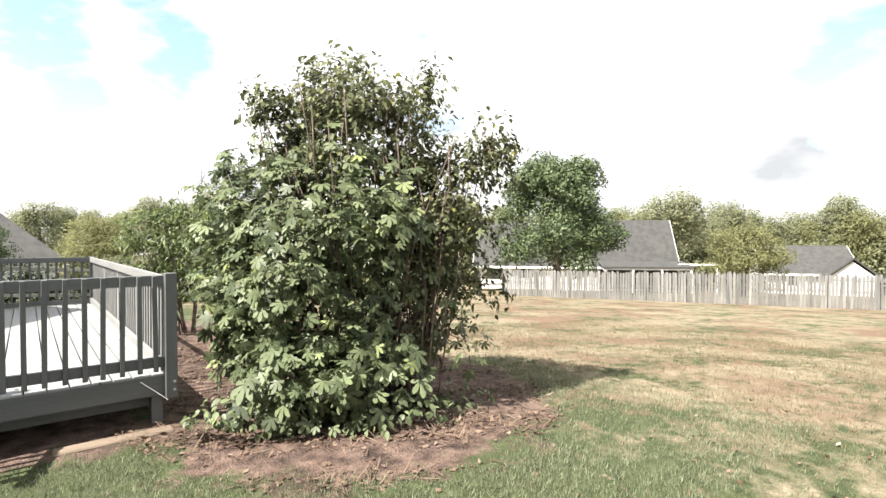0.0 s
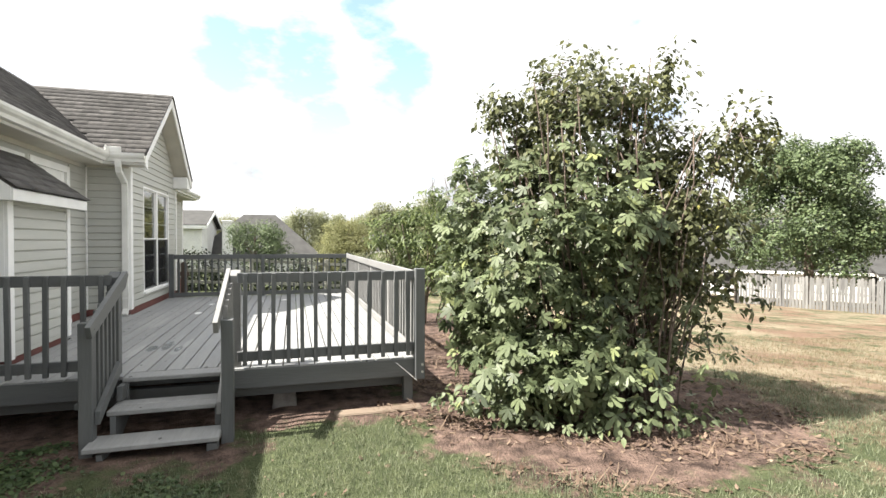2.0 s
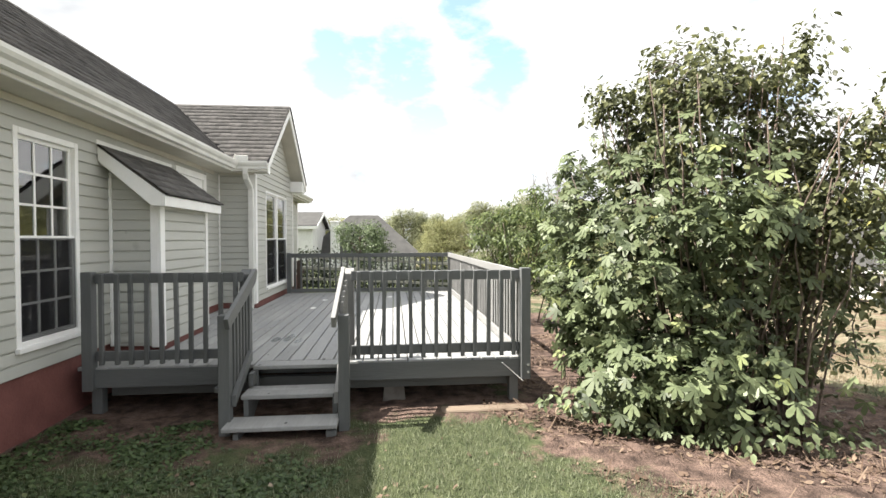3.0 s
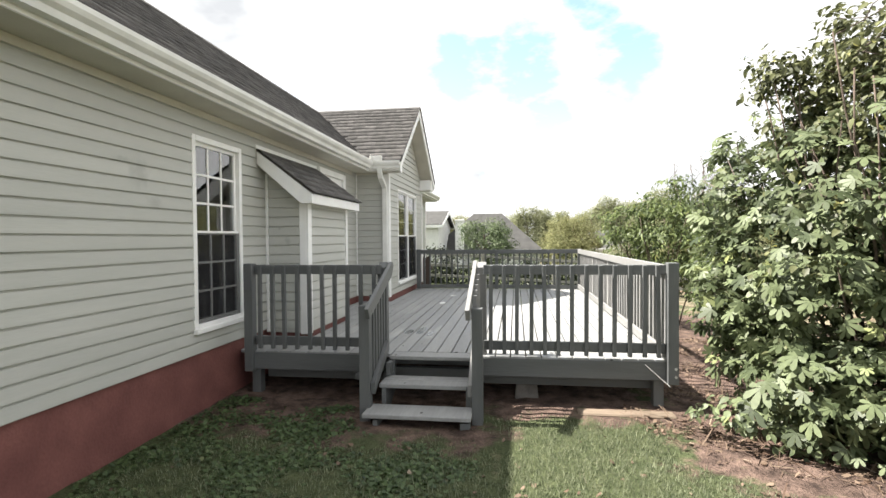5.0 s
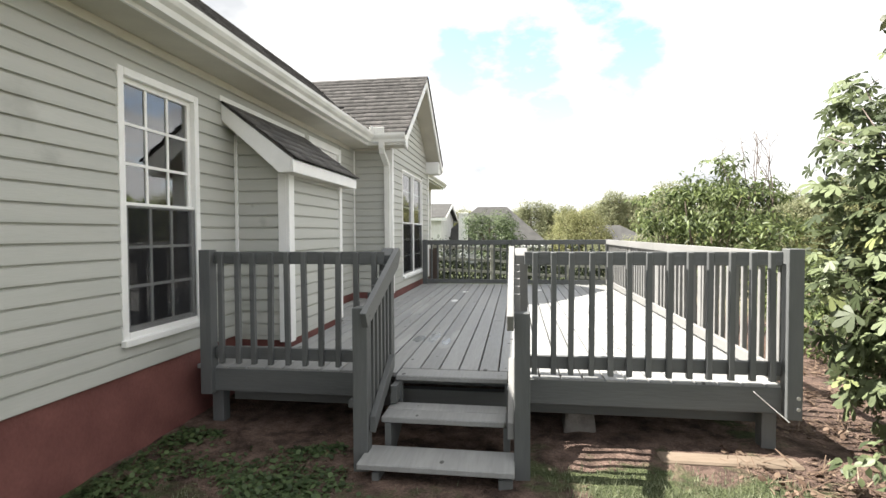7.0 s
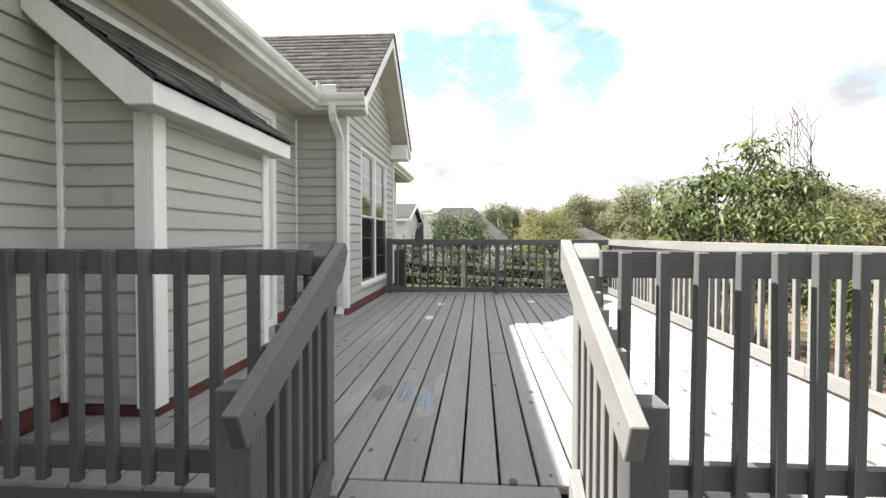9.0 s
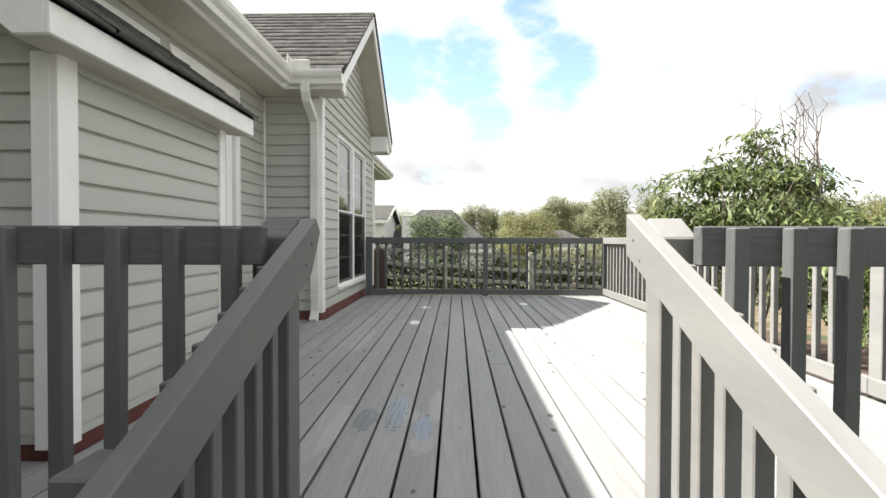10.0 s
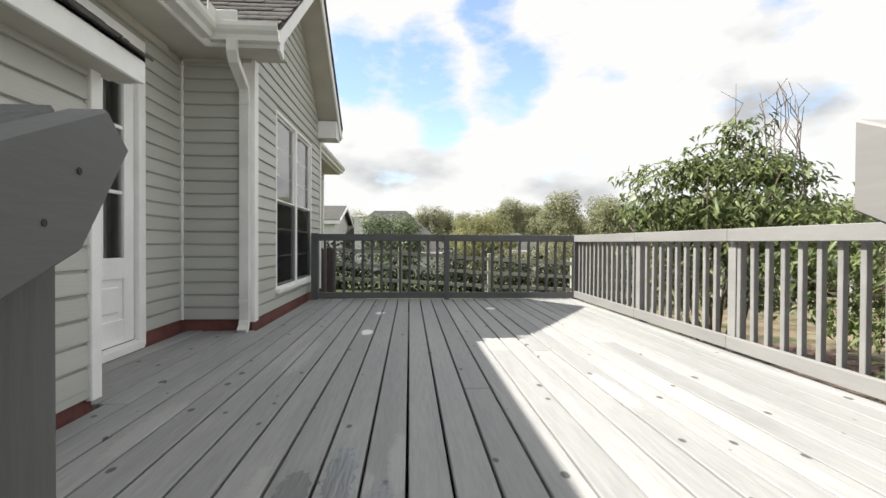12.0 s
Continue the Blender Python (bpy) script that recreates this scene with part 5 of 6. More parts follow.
LOW = [blob(-0.55, -0.75, 0.50, 0.40, 0.30), blob(-0.15, -0.85, 0.75, 0.35, 0.30), blob(-0.80, -0.45, 1.0, 0.40, 0.35), blob(-0.35, -0.80, 1.35, 0.35, 0.3), blob(0.1, -0.85, 1.9, 0.3, 0.25)]
foliage("foliage", bush, rng, BODY + LOW, 11500, (0.07, 0.17), M_FIG, (FIG, FIG_F), gaps=0.30, gap_scale=8.0, label="dense lobed fig leaves",
        thin=lambda p: np.clip(1.0 - 1.0 * ((p[:, 0] - bx0) * 0.774 - (p[:, 1] - by0) * 0.633 - 0.05) * (p[:, 2] < 2.2), 0.20, 1))
foliage("vine_foliage", bush, rng, TOP + TOP + TOP + BODY[3:9] + [BODY[3], BODY[8], BODY[8]], 34000, (0.035, 0.085), M_VINE, gaps=0.35, gap_scale=8.0, inner=0.55, ragged=0.065, label="small dull vine leaves")
foliage("undergrowth", bush, rng, [blob(-0.4, -0.75, 0.22, 0.75, 0.12, 0.4), blob(0.5, -0.7, 0.20, 0.7, 0.12, 0.4)], 900, (0.05, 0.10), M_FIG, gaps=1.0, label="low shoots at the foot of the bush")
WIDE = [b for b in TOP + BODY if b[5] > 0.36]
for _ in range(150):
    # tangle of thin crossing canes inside the crown
    b = WIDE[int(rng.integers(len(WIDE)))]
    o = Vector(b[:3]) + Vector(np.clip(rng.normal(0, 0.35, 3), -0.6, 0.6) * np.array(b[3:6]))
    a = Vector((rng.normal(0, 1), rng.normal(0, 1), rng.uniform(-0.2, 1.6))).normalized()
    ln = rng.uniform(0.25, 0.55)
    part("cane", tube([o - a * ln * 0.5, o + Vector(rng.normal(0, 0.04, 3)), o + a * ln * 0.5 + Vector(rng.normal(0, 0.08, 3))], 0.007, 0.003, 5), M_TWIG, bush, smooth=True)
stems(bush, rng, BUSH, 46, 1.15, 3.1, 0.017, M_BARK, 0.8)
stems(bush, rng, (BUSH[0] + 0.35, BUSH[1] - 0.5), 26, 0.7, 2.6, 0.014, M_BARK, 0.8)
for lat, z in ((0.55, 2.3), (1.15, 2.6), (-1.1, 3.2), (0.1, 3.35), (0.55, 3.45), (0.7, 3.2), (-0.35, 3.3), (0.95, 2.5), (1.3, 2.45), (-0.8, 3.1), (0.9, 1.0), (1.05, 1.05)):
    o = Vector((bx0, by0, 0)) + RGT * lat * 0.35
    e = Vector((bx0, by0, 0)) + RGT * lat + FWD * rng.uniform(-0.2, 0.2)
    pts = [o.lerp(e, f ** 0.8) + Vector((rng.normal(0, 0.03), rng.normal(0, 0.03), 0.15 + (z - 0.15) * f)) for f in np.linspace(0, 1, 8)]
    part("stem", tube(pts, 0.018, 0.004, 6), M_BARK, bush, smooth=True)
# the largest leaves stand off the skin on the side of the lawn and the steps, each a leaf of its own
LEAF = [raw_mesh("fig_leaf", np.array(FIG) * np.array([[1, 1, s]]), np.concatenate([np.array(f) for f in FIG_F]), [len(f) for f in FIG_F], M_FIG) for s in (0.6, 1.2, -0.7)]
p, d = crown_points(rng, LOW + BODY, 900, 0.0)
side_of = (p[:, 0] - bx0) * -0.75 + (p[:, 1] - by0) * -0.66
keep = np.argsort(-side_of)[:230]
for i in keep:
    nv = Vector(d[i]) * 0.8 + Vector((-0.2, -0.2, 0.55)) + Vector(rng.normal(0, 0.25, 3))
    nv.normalize()
    tip = Vector(d[i]) * 0.5 + Vector((rng.normal(0, 0.35), rng.normal(0, 0.35), -0.9 + rng.normal(0, 0.3)))
    tip = (tip - nv * tip.dot(nv)).normalized()
    q = Matrix((tip.cross(nv), tip, nv)).transposed().to_4x4()
    s = rng.uniform(0.12, 0.21) * (1.1 if p[i][2] < 1.0 else 0.9)
    piece("leaf", LEAF[int(rng.integers(3))], bush, Matrix.Translation(p[i]) @ q @ Matrix.Scale(s, 4))

# ---------------------------------------------------------------- second shrub beyond the deck's side
shrub = thing("leafy_shrub", (SHRUB[0], SHRUB[1], 0.1), "rounded leafy shrub with bare twigs at its top", "shrub")
rng = np.random.default_rng(21)
sx0, sy0 = SHRUB
SB = [(sx0, sy0, 1.2, 0.95, 1.0, 0.6), (sx0 - 0.1, sy0 - 0.1, 1.75, 0.95, 1.0, 0.55), (sx0 + 0.45, sy0, 2.15, 0.55, 0.7, 0.45), (sx0 - 0.70, sy0 + 0.1, 1.85, 0.45, 0.55, 0.40), (sx0 + 0.95, sy0 + 0.2, 1.80, 0.42, 0.5, 0.5),
      (sx0 + 1.4, sy0 + 0.5, 1.40, 0.35, 0.45, 0.30), (sx0 + 0.25, sy0 - 0.1, 2.58, 0.26, 0.35, 0.22), (sx0 + 0.75, sy0 + 0.1, 2.3, 0.35, 0.4, 0.28), (sx0 - 0.35, sy0 - 0.2, 2.2, 0.38, 0.4, 0.26), (sx0 + 1.8, sy0 + 0.6, 1.65, 0.22, 0.3, 0.12),
      (sx0 + 2.1, sy0 + 0.65, 1.88, 0.14, 0.2, 0.08), (sx0 + 0.4, sy0 - 1.4, 1.1, 0.6, 0.8, 0.6), (sx0 + 0.3, sy0 - 2.6, 0.7, 0.5, 0.9, 0.5)]
SLIM = [(x * 0.56, y, z * 1.4) for x, y, z in OVAL]
foliage("foliage", shrub, rng, SB, 27000, (0.06, 0.145), M_SHRUB, (SLIM, OVAL_F), gaps=-0.25, gap_scale=9.0, inner=0.4, ragged=0.075, label="bright green pointed leaves")
stems(shrub, rng, SHRUB, 16, 1.2, 2.2, 0.022, M_BARK, 0.8)
for i in range(7):
    a = rng.uniform(-0.4, 0.8)
    x, y = sx0 + 0.62 + rng.uniform(-0.25, 0.3), sy0 - 0.3 + rng.uniform(-0.2, 0.2)
    pts = [(x + a * 0.55 * f + rng.normal(0, 0.025), y + rng.normal(0, 0.02) + 0.1 * f, 1.4 + rng.uniform(0.9, 1.0) * f * 1.85) for f in np.linspace(0, 1, 8)]
    tw = part("twig", tube(pts, 0.013, 0.004, 5), M_TWIG, shrub, "bare forked twig", smooth=True)
    for j in (4, 5, 6):
        o = Vector(pts[j])
        part("twiglet", tube([o, o + Vector((rng.uniform(-0.15, 0.15), rng.uniform(-0.1, 0.1), 0.16)), o + Vector((rng.uniform(-0.22, 0.22), rng.uniform(-0.1, 0.1), 0.32))], 0.006, 0.003, 4), M_TWIG, tw)

# ---------------------------------------------------------------- lawn blades, litter
def field(name, label, n, x0, x1, y0, y1, keep, size, mat, seed, lean=0.5, shape=None):
    rng = np.random.default_rng(seed)
    x, y = rng.uniform(x0, x1, n), rng.uniform(y0, y1, n)
    ok = keep(x, y, rng)
    x, y = x[ok], y[ok]
    p = np.stack((x, y, ground_z(x, y) - 0.004), -1)
    m = len(p)
    if shape is None:
        shape = ([(-0.07, 0, 0), (0.07, 0, 0), (0.045, 0.55, 0.06), (0, 1.0, 0.28), (-0.045, 0.55, 0.06)], [(0, 1, 2, 4), (4, 2, 3)])
        a = rng.uniform(0, 6.28, m)
        nrm = np.stack((np.cos(a), np.sin(a), rng.uniform(0.1, lean, m)), -1)
        spin = rng.normal(0, 0.35, m)
    else:
        nrm = np.stack((rng.normal(0, 0.3, m), rng.normal(0, 0.3, m), np.ones(m)), -1)
        spin = rng.uniform(0, 6.28, m)
        p[:, 2] += 0.012
    me = scatter(name, shape[0], shape[1], p, nrm, rng.uniform(size[0], size[1], m), spin, mat)
    return tagged(new(name, me), label, "grass" if "grass" in name else "litter", kind="stuff")


def wave(x, y):
    return 0.5 + 0.25 * (np.sin(x * 2.1 + 0.7 * np.sin(y * 1.7)) + np.sin(y * 2.6 + 1.1 * np.sin(x * 1.9)))


def is_green(x, y, r):
    b = bed_distance(x, y) + 0.30 * (wave(x * 2.2, y * 2.2) - 0.5) + r.normal(0, 0.10, len(x))
    shade = np.where(x < -0.4, 0.45, 1.0)
    return (b > 0.12) & (r.random(len(x)) < shade * (1.0 - np.clip(dryness(x, y) + 0.7 * (wave(x, y) - 0.5), 0, 0.92))) & (x > -3.0)


def is_dry(x, y, r):
    b = bed_distance(x, y) + r.normal(0, 0.12, len(x))
    return (b > 0.1) & (r.random(len(x)) < np.clip(dryness(x, y) + 0.7 * (0.5 - wave(x, y)), 0.04, 1)) & (x > -3.0)


field("grass", "short green lawn grass", 170000, -3.0, 5.5, 1.6, 5.6, is_green, (0.020, 0.050), M_GRASS, 31, 0.9)
field("grass", "thin green lawn grass farther off", 40000, 1.0, 13.0, -3.0, 9.0, lambda x, y, r: is_green(x, y, r) & (np.hypot(x - 4, y - 3) > 1.0), (0.025, 0.055), M_GRASS, 32)
field("dry_grass", "straw-coloured dry lawn grass", 110000, 1.0, 13.0, -3.5, 9.0, is_dry, (0.025, 0.055), M_DRYGRASS, 33, 0.9)
CLOVER = ([(0, 0, 0), (0.30, 0.25, 0.10), (0.34, 0.62, 0.12), (0.12, 0.92, 0.04), (-0.12, 0.92, 0.04), (-0.34, 0.62, 0.12), (-0.30, 0.25, 0.10)], [(0, 1, 2, 3, 4, 5, 6)])


def in_shade_lawn(x, y, r):
    edge = 5.0 - 0.15 * (x + 3.1) - 0.6 * np.clip(x + 1.9, 0, 1.2) + 0.45 * (wave(x * 2.6, y * 2.1) - 0.5)
    return (y < edge) & (r.random(len(x)) < np.clip(1.7 * wave(x * 3.1 + 4, y * 3.4) - 0.45, 0.02, 1))


field("grass", "clumps of dark clover in the lawn by the foundation", 48000, -3.12, -0.6, 0.9, 5.1, in_shade_lawn, (0.018, 0.046), M_CLOVER, 37, shape=CLOVER)
LEAFY = ([(0, 0, 0), (0.3, 0.3, 0.15), (0.26, 0.7, 0.05), (0, 1, 0.2), (-0.26, 0.7, 0.1), (-0.3, 0.3, -0.05)], [(0, 1, 2, 3), (0, 3, 4, 5)])
NEEDLE = ([(-0.03, 0, 0), (0.03, 0, 0), (0.02, 1, 0.08), (-0.02, 1, 0.08)], [(0, 1, 2, 3)])
in_bed = lambda x, y, r: (bed_distance(x, y) < 0.12) & (x > 0.6) & (r.random(len(x)) < 0.5 + 0.5 * np.sin(x * 3 + y * 5))
field("fallen_leaves", "dry brown fallen leaves on the soil bed", 9000, 0.6, 5.0, 2.6, 9.0, in_bed, (0.025, 0.065), M_LITTER, 34, shape=LEAFY)
field("pine_straw", "loose red pine straw and twigs", 13000, 0.6, 5.0, 2.6, 9.0, in_bed, (0.06, 0.17), M_LITTER, 35, shape=NEEDLE)
field("fallen_leaves", "a few dry leaves lying in the lawn", 900, -3.0, 9.0, 0.5, 5.2, lambda x, y, r: bed_distance(x, y) > 0, (0.025, 0.055), M_LITTER, 36, shape=LEAFY)

# ---------------------------------------------------------------- fences
def picket(seed, w=0.118, h=1.72):
    r = random.Random(seed)
    t = h + r.uniform(-0.04, 0.05)
    return solid(prism([(-w / 2, 0), (w / 2, 0), (w / 2 + r.uniform(-0.01, 0.01), t - 0.05), (w / 2 - 0.03, t), (-w / 2 + 0.03, t), (-w / 2, t - 0.05)], 1, -0.010, 0.010), M_FENCE)


PICKETS = [picket(i) for i in range(5)]
F0, F1 = Vector((24.3, 23.6, 0)), Vector((34.2, 2.0, 0))
run = (F1 - F0)
fence = thing("picket_fence", (F0.x, F0.y, float(ground_z(F0.x, F0.y))), "long silver-grey wooden privacy fence with uneven boards", "fence")
ang = math.atan2(run.y, run.x)
rand = random.Random(9)
cnt = int(run.length / 0.15)
for i in range(cnt):
    c = F0 + run * (i + 0.5) / cnt
    z = float(ground_z(c.x, c.y)) - 0.05 + rand.uniform(-0.04, 0.03)
    piece("board", PICKETS[i % 5], fence, Matrix.Translation((c.x, c.y, z)) @ Matrix.Rotation(ang, 4, "Z") @ Matrix.Rotation(radians(rand.uniform(-1.2, 1.2)), 4, "Y"))
for i in range(0, 11):
    a, b = F0 + run * i / 11, F0 + run * (i + 1) / 11
    for h in (0.3, 0.85, 1.4):
        za, zb = float(ground_z(a.x, a.y)) + h, float(ground_z(b.x, b.y)) + h
        part("rail", tube([(a.x + 0.06, a.y + 0.03, za), (b.x + 0.06, b.y + 0.03, zb)], 0.045, 0.045, 4), M_FENCE, fence)
    part("post", box(a.x + 0.10, a.x + 0.20, a.y, a.y + 0.1, za - h - 0.3, za - h + 1.75, 0.004), M_FENCE, fence)


def rail_fence(label, p0, p1, bays, mat, h=1.2):
    p0, p1 = Vector(p0), Vector(p1)
    f = thing("rail_fence", (p0.x, p0.y, float(ground_z(p0.x, p0.y))), label, "fence")
    for i in range(bays + 1):
        c = p0.lerp(p1, i / bays)
        z = float(ground_z(c.x, c.y))
        part("post", box(c.x - 0.06, c.x + 0.06, c.y - 0.06, c.y + 0.06, z - 0.3, z + h + 0.06, 0.01), mat, f)
        if i < bays:
            d = p0.lerp(p1, (i + 1) / bays)
            zd = float(ground_z(d.x, d.y))
            for k in (0.35, 0.72, 1.10):
                v = prism([(-0.02, -0.045), (0.02, -0.045), (0.02, 0.045), (-0.02, 0.045)], 0, -0.5, 0.5)
                ln = math.hypot((d - c).length, zd - z)
                m = (Matrix.Translation(((c.x + d.x) / 2, (c.y + d.y) / 2 - 0.08, (z + zd) / 2 + k)) @ Matrix.Rotation(math.atan2(d.y - c.y, d.x - c.x), 4, "Z")
                     @ Matrix.Rotation(-math.atan2(zd - z, (d - c).length), 4, "Y") @ Matrix.Diagonal((ln, 1, 1, 1)))
                bmesh.ops.transform(v, matrix=m, verts=v.verts)
                part("rail", v, mat, f)
    return f


rail_fence("pale weathered three-rail fence along the next gardens", (-9.0, 17.6, 0), (13.5, 20.9, 0), 9, M_GREYRAIL)
rail_fence("dark three-rail fence joining the privacy fence", (13.6, 21.2, 0), (24.2, 23.6, 0), 4, M_DARKFENCE, 1.35)

gate = thing("board_fence", (-3.2, 13.05, 0.0), "brown dog-eared board fence behind the wing", "fence")
x = -5.4
while x < -2.52:
    part("board", prism([(x, -0.2), (x + 0.135, -0.2), (x + 0.135, 1.18), (x + 0.105, 1.22), (x + 0.03, 1.22), (x, 1.18)], 1, 13.05, 13.07), M_BROWNFENCE, gate)
    x += 0.148
for z in (0.2, 0.9):
    part("rail", box(-5.4, -2.42, 13.071, 13.11, z, z + 0.09, 0.003), M_BROWNFENCE, gate)


# ---------------------------------------------------------------- trees
def tree_meshes(seed, blobs, n, size, mat, trunk_h, gaps=0.9, gs=2.0):
    rng = np.random.default_rng(seed)
    p, d = crown_points(rng, blobs, n, 0.2)
    p, d = clear_gaps(rng, p, d, gaps + 1.3, gs)
    nrm = d * 0.9 + np.array([0, 0, 0.6]) + rng.normal(0, 0.5, d.shape)
    crown = scatter("crown", DIAM, DIAM_F, p, nrm, rng.uniform(size[0], size[1], len(p)), rng.uniform(0, 6.28, len(p)), mat)
    bm = tube([(0, 0, -0.4), (0.05, 0.02, trunk_h * 0.35), (0, 0.06, trunk_h * 0.7), (0.05, 0, trunk_h)], 0.035 * trunk_h + 0.05, 0.05, 7)
    for i in range(5):
        a = i * 1.26 + rng.uniform(-0.3, 0.3)
        r = trunk_h * 0.30
        tube([(0, 0, trunk_h * 0.4), (r * 0.5 * math.cos(a), r * 0.5 * math.sin(a), trunk_h * 0.62), (r * math.cos(a), r * math.sin(a), trunk_h * 0.86)], 0.05, 0.02, 5, bm)
    return crown, solid(bm, M_BARK)


def tree_kind(seed, h, w, mat, n=9000, leaf=(0.20, 0.42), low=0.22, m=9):
    rng = np.random.default_rng(seed)
    blobs = [(0, 0, h * 0.58, w * 0.36, w * 0.36, h * 0.34)]
    for i in range(m):
        a, z = rng.uniform(0, 6.28), h * rng.uniform(low + 0.12, 0.86)
        f = w * 0.5 * (1 - abs(z / h - 0.5) * 0.9) * rng.uniform(0.45, 0.75)
        blobs.append((f * math.cos(a), f * math.sin(a), z, w * rng.uniform(0.16, 0.26), w * rng.uniform(0.16, 0.26), h * rng.uniform(0.10, 0.16)))
    return tree_meshes(seed, blobs, n, leaf, mat, h * 0.8)


def plant_tree(kind, x, y, label, group="", scale=1.0, turn=0.0, z=None, name="tree"):
    z = float(ground_z(np.float64(x), np.float64(y))) if z is None else z
    t = thing(name, (x, y, z), label, "tree", group)
    m = Matrix.Translation((x, y, z)) @ Matrix.Rotation(turn, 4, "Z") @ Matrix.Scale(scale, 4)
    piece("trunk", kind[1], t, m)
    piece("crown", kind[0], t, m)
    return t


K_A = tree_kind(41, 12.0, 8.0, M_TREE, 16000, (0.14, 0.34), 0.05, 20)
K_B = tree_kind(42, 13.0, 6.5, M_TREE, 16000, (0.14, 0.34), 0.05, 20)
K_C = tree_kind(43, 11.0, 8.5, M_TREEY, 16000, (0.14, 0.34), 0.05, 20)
def dome_tree(seed, h, w, mat, n, leaf):
    """A broad crown: clumps over a dome that narrows to its top, ragged at the foot."""
    rng = np.random.default_rng(seed)
    blobs = [(0, 0, h * 0.50, w * 0.32, w * 0.32, h * 0.30), (0, 0, h * 0.72, w * 0.25, w * 0.25, h * 0.19), (0, 0, h * 0.88, w * 0.13, w * 0.13, h * 0.10)]
    for i in range(46):
        a, f = rng.uniform(0, 6.28), rng.uniform(0.0, 1.0)
        z = h * (0.20 + 0.76 * f)
        r = w * 0.43 * math.sqrt(max(0.0, 1 - ((f - 0.30) / 0.74) ** 2)) * rng.uniform(0.75, 1.05)
        k = rng.uniform(0.09, 0.15)
        blobs.append((r * math.cos(a), r * math.sin(a), z, w * k, w * k, h * k * 0.75))
    return tree_meshes(seed, blobs, n, leaf, mat, h * 0.8, 1.6, 2.4)


K_D = dome_tree(44, 10.2, 9.2, M_TREED, 60000, (0.10, 0.23))
K_E = tree_kind(45, 6.2, 6.0, M_TREEY, 15000, (0.09, 0.20), 0.03, 12)
K_G = tree_kind(47, 4.2, 4.6, M_TREED, 12000, (0.07, 0.16), 0.02, 12)
K_F = tree_kind(46, 4.2, 4.6, M_TREE, 9000, (0.07, 0.16), 0.02, 12)


def from_start(px, depth):
    """A place by its bearing from the first camera position."""
    a = (px - 784) / 902 * depth
    return 0.067 + 0.633 * depth + 0.774 * a, 0.262 + 0.774 * depth - 0.633 * a


x, y = from_start(985, 40)
plant_tree(K_D, x, y, "broad dark green maple standing behind the fence", scale=1.06)
x, y = from_start(1318, 44)
plant_tree(K_E, x, y, "small rounded yellow-green tree behind the fence", scale=1.08)
rand = random.Random(77)
kinds = (K_A, K_B, K_C, K_A, K_B)
names = ("tall green woodland tree on the far slope", "narrow green tree in the far wood", "yellowing autumn tree in the far wood", "tall green woodland tree on the far slope", "narrow green tree in the far wood")
bear = -34.0
i = 0
while bear < 84:
    dist = rand.uniform(68, 92)
    if 68 < bear < 82:
        dist += 20      # behind the small gabled house
    x, y = dist * math.sin(radians(bear)), dist * math.cos(radians(bear))
    k = rand.choice((0, 1, 2, 3, 4))
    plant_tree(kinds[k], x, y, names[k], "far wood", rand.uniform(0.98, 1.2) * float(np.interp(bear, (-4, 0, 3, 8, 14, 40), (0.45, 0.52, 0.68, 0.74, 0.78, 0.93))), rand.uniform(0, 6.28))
    bear += rand.uniform(0.7, 1.2) if 1 < bear < 34 else rand.uniform(1.25, 2.0)
# a low hedge-like row of far undergrowth closes the gaps between the trunks
rng = np.random.default_rng(51)
ub = []
for b in np.arange(-36, 88, 1.6):
    dd = rng.uniform(78, 96)
    xx, yy = dd * math.sin(radians(b)), dd * math.cos(radians(b))
    ub.append((xx, yy, float(ground_z(np.float64(xx), np.float64(yy))) + 2.2, rng.uniform(2.8, 4.2), rng.uniform(2.8, 4.2), rng.uniform(3.2, 5.6)))
w_ob = thing("undergrowth", (40, 60, -4.5), "far undergrowth at the edge of the wood", "undergrowth", kind="stuff")
foliage("foliage", w_ob, rng, ub, 60000, (0.3, 0.65), M_TREE, (DIAM, DIAM_F), gaps=3.0, gap_scale=1.0)

# shrubs beyond the back railing
for (x, y, s, k, lab) in ((-2.3, 33.0, 0.85, K_G, "bushy round shrub by the neighbour's chimney"), (-6.1, 50.0, 0.85, K_E, "young tree beside the neighbour's house"), (3.4, 27.0, 0.45, K_F, "low green garden shrub past the rail fence"),
                          (5.5, 28.0, 0.62, K_F, "low green garden shrub past the rail fence"), (9.6, 34.0, 0.50, K_E, "young yellow-green tree past the rail fence"), (11.5, 30.0, 0.8, K_F, "low green garden shrub past the rail fence"),
                          (14.5, 33.0, 0.7, K_E, "young yellow-green tree past the rail fence"), (3.6, 46.0, 0.70, K_E, "young yellow-green tree past the rail fence"), (4.0, 40.0, 0.8, K_E, "young yellow-green tree past the rail fence")):
    plant_tree(k, x, y, lab, "garden shrubs", s, x * 1.7, name="garden_shrub")


# loose hedge behind the rail fence
hedge = thing("hedge", (-1.0, 20.0, -0.1), "loose green hedge behind the rail fence, coloured dark for shade", "hedge")
rng = np.random.default_rng(61)
hb = []
for hx in np.arange(-8.5, 12.5, 0.75):
    hy = 19.0 + 0.147 * (hx + 9.0) * 0.95 + rng.uniform(-0.3, 0.3)
    hb.append((hx, hy, float(ground_z(np.float64(hx), np.float64(hy))) + 0.55, rng.uniform(0.45, 0.7), rng.uniform(0.4, 0.6), rng.uniform(0.55, 0.95)))
